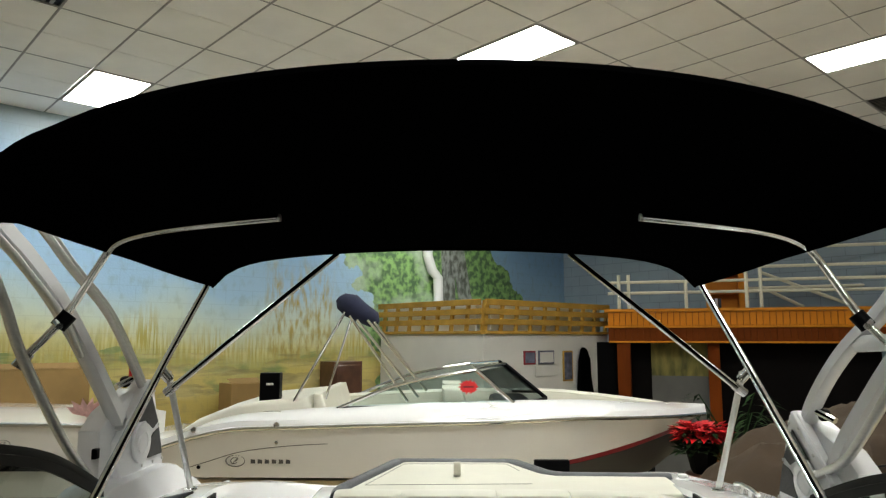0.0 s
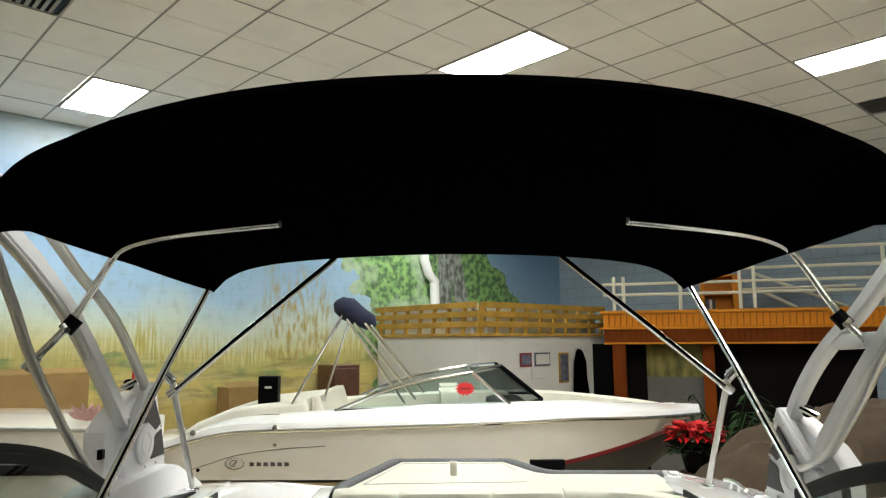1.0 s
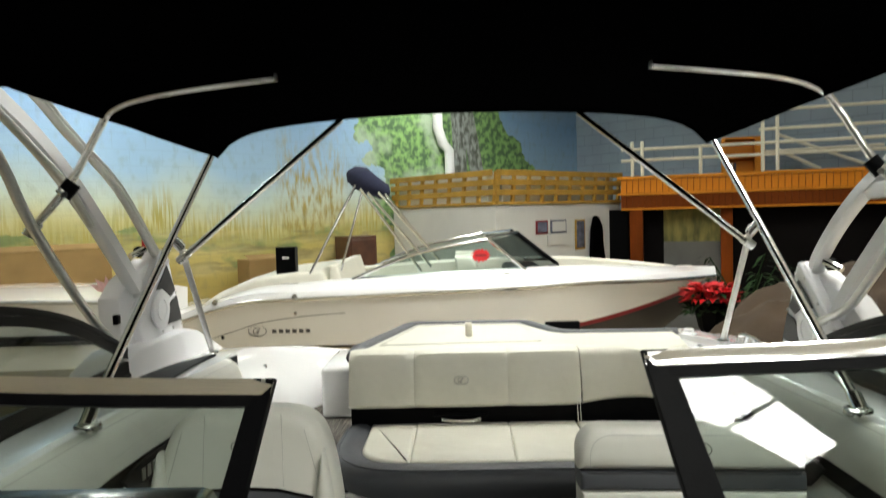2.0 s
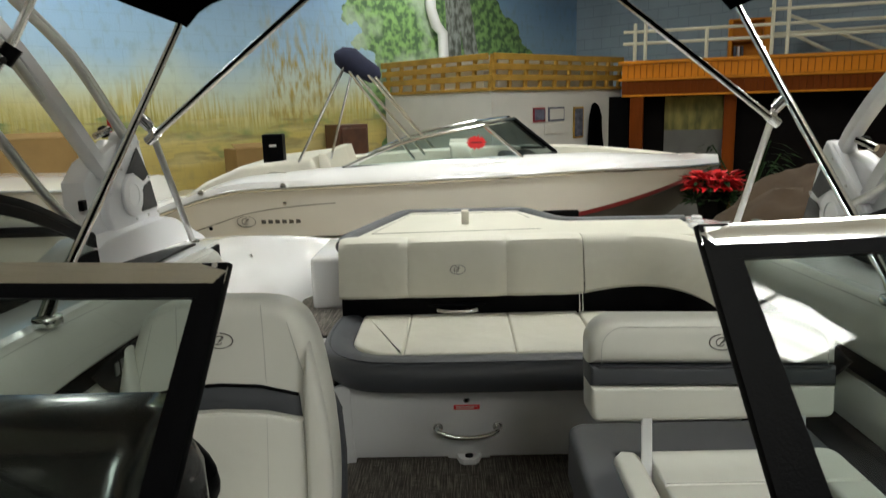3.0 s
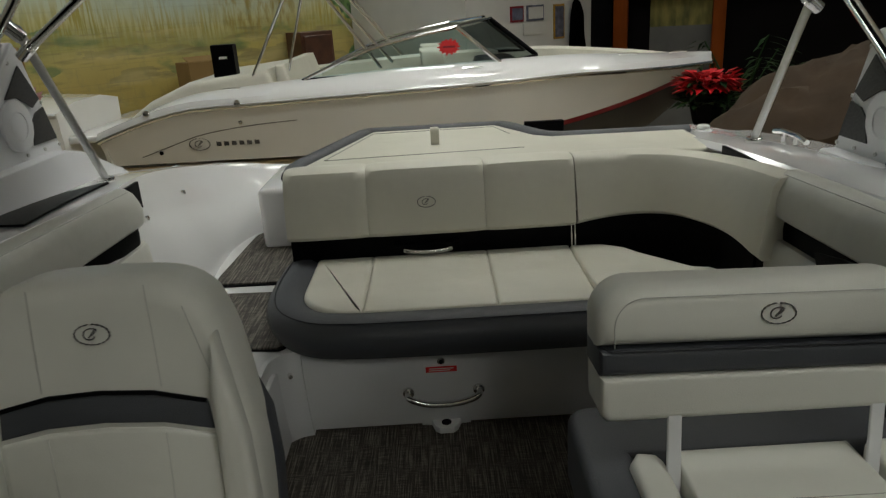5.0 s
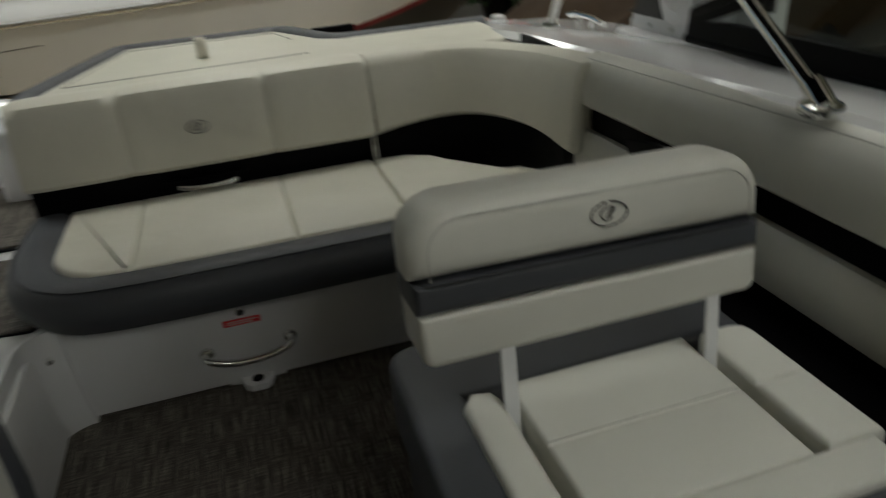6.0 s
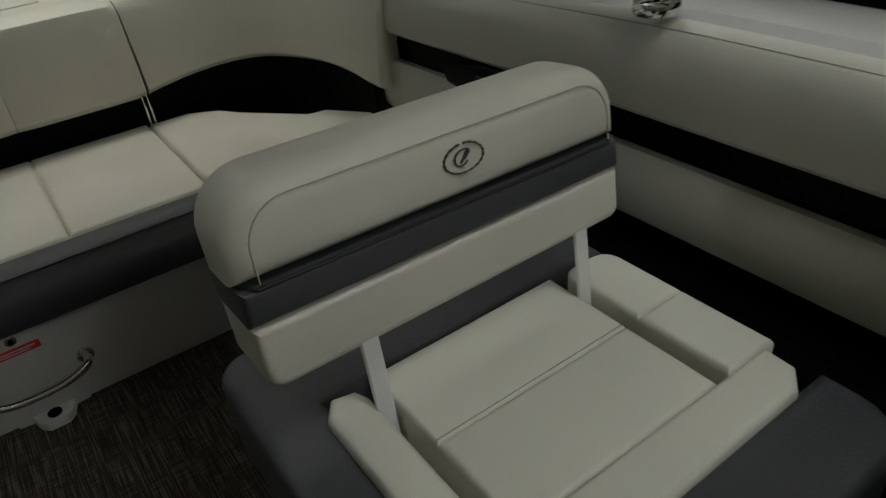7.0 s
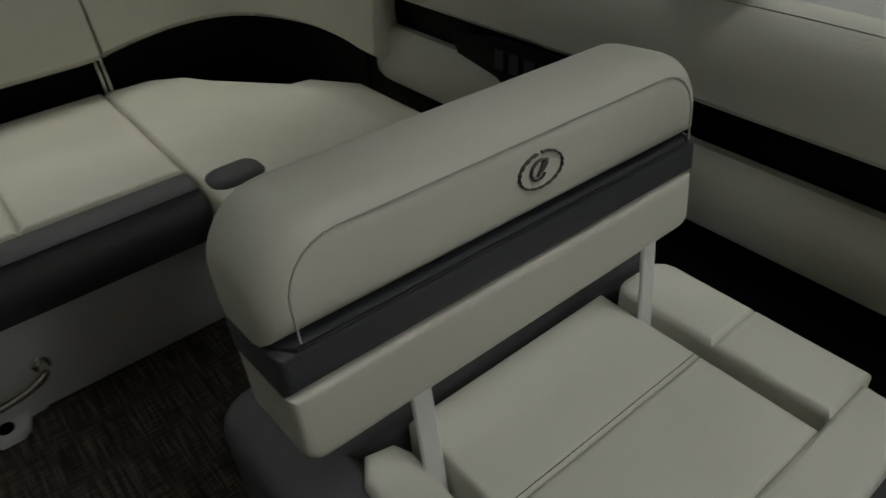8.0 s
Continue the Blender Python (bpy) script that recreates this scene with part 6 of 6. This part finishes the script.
def bimini():
    t = thing("bimini_top", "open black canvas bimini top on bent steel bows", "bimini")
    rows = []
    for k in range(25):
        f = k / 24
        row = []
        for q in range(49):
            x = -1.08 + 2.16 * q / 48
            y0 = 1.28 + 0.20 * (abs(x) / 1.08) ** 4
            y = y0 + (3.12 - y0) * f
            pull = (1 - (abs(x) / 1.08) ** 3) * 0.05
            if k == 24:
                y = 3.12 - 0.02 + pull
            z = canopy_z(x, y) - 0.052 * max(0, 1 - f / 0.11) * min(1, (abs(x) / 0.8) ** 2) - 0.018 * math.sin(math.pi * ((f * 2) % 1)) * (1 - abs(x) / 1.3)
            row.append((x, y, z))
        rows.append(row)
    part("canvas", bm_sheet(rows, 0.012), CANVAS, t, "black canvas")
    for y in (2.10, 3.10):
        for s in (-1, 1):
            if y < 3:
                wide = 0.03 if s > 0 else 0.0
                pts = [(s * (1.25 + wide), 2.055, 2.30), (s * (1.16 + wide), 2.09, 2.42), (s * (1.08 + wide * 0.6), 2.14, 2.60), (s * 1.03, 2.12, 2.645), (s * 0.92, 2.10, 2.672), (s * 0.75, 2.10, 2.695), (0.556 if s > 0 else -0.534, 2.10, 2.715)]
                part("bow", bm_tube(pts, 0.0115, 10, 4), CHROME, t, "bent steel bow")
                part("sleeve_end", bm_tube([(0.560 if s > 0 else -0.538, 2.10, 2.715), (0.553 if s > 0 else -0.531, 2.10, 2.7155)], 0.012, 10), ALU, t)
                part("clamp", bm_tube([(s * (1.178 + wide), 2.082, 2.385), (s * (1.150 + wide), 2.095, 2.425)], 0.024, 10), BLACK, t, "black clamp")
                part("clamp_knob", bm_tube([(s * (1.165 + wide), 2.05, 2.40), (s * (1.14 + wide), 2.025, 2.387)], 0.010, 8), CHROME, t)
                part("tip", bm_tube([(s * (1.27 + wide), 2.05, 2.27), (s * (1.245 + wide), 2.06, 2.31)], 0.018, 8), CHROME, t)
            else:
                part("pole", bm_tube([(s * 0.975, 1.79, 1.80), (s * 1.09, 2.665, 2.257), (s * 1.078, 3.06, 2.575)], 0.0135, 10), CHROME, t, "straight steel pole")
                part("pole_base", bm_disc((s * 0.97, 1.775, 1.772), Z, 0.035, 0.022, 18, 0.008), CHROME, t)
                part("pole_hinge", bm_tube([(s * 0.972, 1.765, 1.785), (s * 0.978, 1.81, 1.815)], 0.019, 10), CHROME, t)
                part("strut", bm_tube([(s * 1.10, 3.03, 1.735), (s * 1.07, 2.66, 2.225)], 0.0125, 10), ALU, t)
                part("strut_base", bm_disc((s * 1.10, 3.035, 1.715), Z, 0.028, 0.02, 16, 0.006), CHROME, t)
                part("elbow", bm_tube([(s * 1.088, 2.64, 2.235), (s * 1.068, 2.67, 2.20)], 0.019, 10), CHROME, t)
                part("brace", bm_tube([(s * 1.045, 2.64, 2.168), (s * 0.52, 3.13, 2.725)], 0.0125, 10), CHROME, t)
                part("brace_joint", bm_tube([(s * 1.075, 2.66, 2.15), (s * 1.035, 2.65, 2.18)], 0.017, 10), CHROME, t)
    part("rear_bow", bm_tube([(x, 3.105 + (1 - (abs(x) / 1.08) ** 3) * 0.045, canopy_z(x, 3.12) - 0.012) for x in [-1.075 + 2.15 * q / 40 for q in range(41)]], 0.014, 8), CANVAS, t)
    part("label_tag", bm_box(-0.003, 0.035, 3.146, 3.15, 2.752, 2.772), ALU, t, "small grey label", smooth=False)


bimini()


def tower(s):
    t = thing("wakeboard_tower", "white tower arch on a triangular base plate", "tower", group="tower arches")
    x = s * 1.225
    oy, oz = (0.0, 0.0) if s > 0 else (0.27, 0.095)

    def at(y, z, dx=0.0):
        return Vector((x + s * dx, y + oy, z + oz))

    def flat(pts):
        return [(y + oy, z + oz) for y, z in pts]

    def arm(mid, wide, thick, dx):
        rows = []
        c = curve_pts([at(y, z, dx) for y, z in mid], 5)
        for k, q in enumerate(c):
            d = (c[min(k + 1, len(c) - 1)] - c[max(k - 1, 0)]).normalized()
            n = d.cross(X).normalized() * wide / 2
            e = X * thick / 2
            rows.append([q + n * a + e * b for a, b in ((1, 0.5), (0.7, 1), (-0.7, 1), (-1, 0.5), (-1, -0.5), (-0.7, -1), (0.7, -1), (1, -0.5))])
        part("arch_leg", bm_loft(rows), TOWER, t, "white arch leg")
    # triangular base plate with two mesh windows
    plate = flat([(2.775, 1.735), (2.645, 2.075), (2.615, 2.092), (2.58, 2.085), (2.42, 1.93), (2.36, 1.88), (2.36, 1.80), (2.40, 1.735)])
    part("base_plate", bm_prism(plate, (x, 0, 0), Y, Z, X * s, 0.075, 0.01, 3), TOWER, t)
    for pts in ([(2.612, 2.025), (2.686, 1.918), (2.64, 1.896), (2.605, 1.915), (2.565, 1.935), (2.505, 1.935)], [(2.697, 1.892), (2.738, 1.785), (2.60, 1.785), (2.612, 1.82), (2.62, 1.855), (2.645, 1.878)]):
        part("mesh_window", bm_prism(flat(pts), (x - s * 0.004, 0, 0), Y, Z, X * -s, 0.004), MESHW, t, "dark mesh window", smooth=False)
    part("round_badge", bm_disc((x - s * 0.001, 2.532 + oy, 1.855 + oz), X * -s, 0.078, 0.014, 28, 0.005), TOWER, t)
    part("badge", bm_tube([Vector((x - s * 0.0155, 2.532 + oy + 0.042 * math.cos(a), 1.855 + oz + 0.042 * math.sin(a))) for a in [2 * math.pi * k / 24 for k in range(25)]], 0.003, 6), TOWER, t)
    part("plate_ridge", bm_tube([at(2.61, 2.085), at(2.42, 1.93), at(2.37, 1.88)], 0.010, 8, 3), TOWER, t)
    for y, z in ((2.752, 1.762), (2.642, 2.045), (2.57, 2.035), (2.48, 1.955), (2.56, 1.762), (2.702, 1.905), (2.66, 1.762)):
        part("bolt", bm_disc((x - s * 0.001, y + oy, z + oz), X * -s, 0.006, 0.004, 8), ALU, t)
    part("side_block", bm_prism(flat([(2.28, 1.735), (2.275, 1.93), (2.36, 1.99), (2.56, 2.06), (2.56, 1.735)]), (x + s * 0.03, 0, 0), Y, Z, X * s, 0.085, 0.012, 2), TOWER, t)
    heel = [(2.20, 1.70), (2.80, 1.70), (2.76, 1.745), (2.24, 1.745)] if s > 0 else [(2.2, 1.70), (3.42, 1.66), (3.36, 1.70), (3.08, 1.82), (2.98, 1.842), (2.50, 1.842), (2.36, 1.80)]
    part("foot", bm_prism(heel, (x - s * 0.05, 0, 0), Y, Z, X * s, 0.17, 0.012, 2), TOWER, t)
    part("foot_latch", bm_prism(flat([(2.235, 1.84), (2.26, 1.84), (2.26, 1.875), (2.235, 1.875)]), (x + s * 0.02, 0, 0), Y, Z, X * s, 0.02, 0.003, 1), BLACK, t)
    # broad arch legs, the crossbar between them and the aluminium tube along the front
    if s > 0:
        arm([(2.57, 2.06), (2.53, 2.12), (2.42, 2.225), (2.285, 2.325), (2.10, 2.43), (1.90, 2.565), (1.5, 2.80), (1.0, 2.98)], 0.05, 0.045, 0.035)
        arm([(2.40, 1.93), (2.33, 2.02), (2.25, 2.10), (2.10, 2.24), (1.96, 2.36), (1.80, 2.50), (1.4, 2.74), (1.0, 2.90)], 0.062, 0.05, 0.035)
    else:
        arm([(2.38, 1.95), (2.363, 1.977), (2.11, 2.218), (1.918, 2.378), (1.741, 2.491), (1.617, 2.555), (1.3, 2.72), (1.0, 2.82)], 0.060, 0.05, 0.02)
        for off in (0.0, 0.03):
            mid = [(2.60 - off, 2.06), (2.565 - off, 2.099), (2.297 - off, 2.337), (2.004 - off, 2.493), (1.813 - off, 2.602), (1.5, 2.72), (1.0, 2.87)]
            part("inner_leg", bm_tube([at(y, z, 0.02) for y, z in mid], 0.014, 10, 4), ALU, t, "brushed aluminium tube behind the arch leg")
        part("edge_tube", bm_tube([at(y, z, 0.0) for y, z in ((2.05, 2.20), (1.922, 2.326), (1.745, 2.434), (1.606, 2.514), (1.3, 2.66))], 0.011, 10, 4), ALU, t, "brushed aluminium tube along the arch leg")
    if s > 0:
        part("crossbar", bm_prism(flat([(1.98, 2.32), (2.22, 2.31), (2.26, 2.36), (1.96, 2.368)]), (x + s * 0.015, 0, 0), Y, Z, X * s, 0.035, 0.006, 2), TOWER, t, "white crossbar")
    tube = [(2.47, 1.895), (2.42, 1.91), (2.298, 1.965), (2.224, 2.02), (2.05, 2.185), (1.93, 2.32), (1.6, 2.62)]
    if s < 0:
        tube = [(y - oy, z - oz) for y, z in ((2.49, 1.855), (2.45, 1.868), (2.399, 1.905), (2.243, 2.037), (2.002, 2.296), (1.907, 2.435), (1.848, 2.515), (1.77, 2.63))]
    part("forward_leg", bm_tube([at(y, z, 0.0) for y, z in tube], 0.015, 10, 4), ALU, t, "brushed aluminium forward leg")
    part("knob", bm_disc(at(2.50, 2.075, 0.05), Vector((0, -0.5, 0.85)), 0.018, 0.035, 12, 0.006), BLACK, t, "black clamp knob")
    part("knob_lever", bm_tube([at(2.50, 2.10, 0.03), at(2.44, 2.075, 0.06)], 0.012, 8), CHROME, t)


tower(1)
tower(-1)


def deck_fittings():
    for x, y, z, label in ((1.11, 3.52, 1.672, "white plastic deck light on the quarter"),):
        t = thing("stern_light", label, "deck light")
        part("base", bm_disc((x, y, z - 0.012), Z, 0.036, 0.022, 18, 0.008), GEL, t)
        part("dome", bm_disc((x, y, z + 0.009), Z, 0.026, 0.02, 18, 0.009), GEL, t)
    t = thing("red_light_stick", "small red navigation stick on the tower base", "light")
    part("stick", bm_tube([(-1.30, 2.86, 2.17), (-1.30, 2.86, 2.28)], 0.007, 8), RED, t)
    c = thing("deck_cleat", "polished deck cleat on the gunwale", "cleat")
    part("bar", bm_tube([(1.19, 2.86, 1.742), (1.19, 2.92, 1.752), (1.19, 3.02, 1.752), (1.19, 3.08, 1.742)], 0.009, 8), CHROME, c)
    for y in (2.93, 3.01):
        part("leg", bm_tube([(1.19, y, 1.70), (1.19, y, 1.752)], 0.009, 8), CHROME, c)
    # Black sheet laid on the deck to stand for a gap in shadow.
    k = thing("deck_strip", "black strip standing for the shaded gap in the starboard side deck", "strip")
    rows = [[(o, y, z), ((o + i) / 2, y, z + 0.002), (i, y, z)] for y, o, i, z in ((2.38, -1.15, -1.015, 1.761), (2.52, -1.155, -1.035, 1.753), (2.66, -1.152, -1.050, 1.746), (2.80, -1.140, -1.058, 1.739), (2.90, -1.105, -1.062, 1.734), (2.97, -1.072, -1.064, 1.730))]
    part("strip", bm_sheet(rows, 0.006, (0, 0, -1)), BLACK, k)
    w = thing("transom_board", "black board standing behind the sun pad", "board")
    part("panel", bm_box(0.61, 0.87, 5.32, 5.36, 0.0, 1.462, 0.004, 1), BLACK, w)


deck_fittings()
cradle("dark timber cradle under the sport boat", (-0.5, 0.5), (-1.2, 3.4), 0.46)
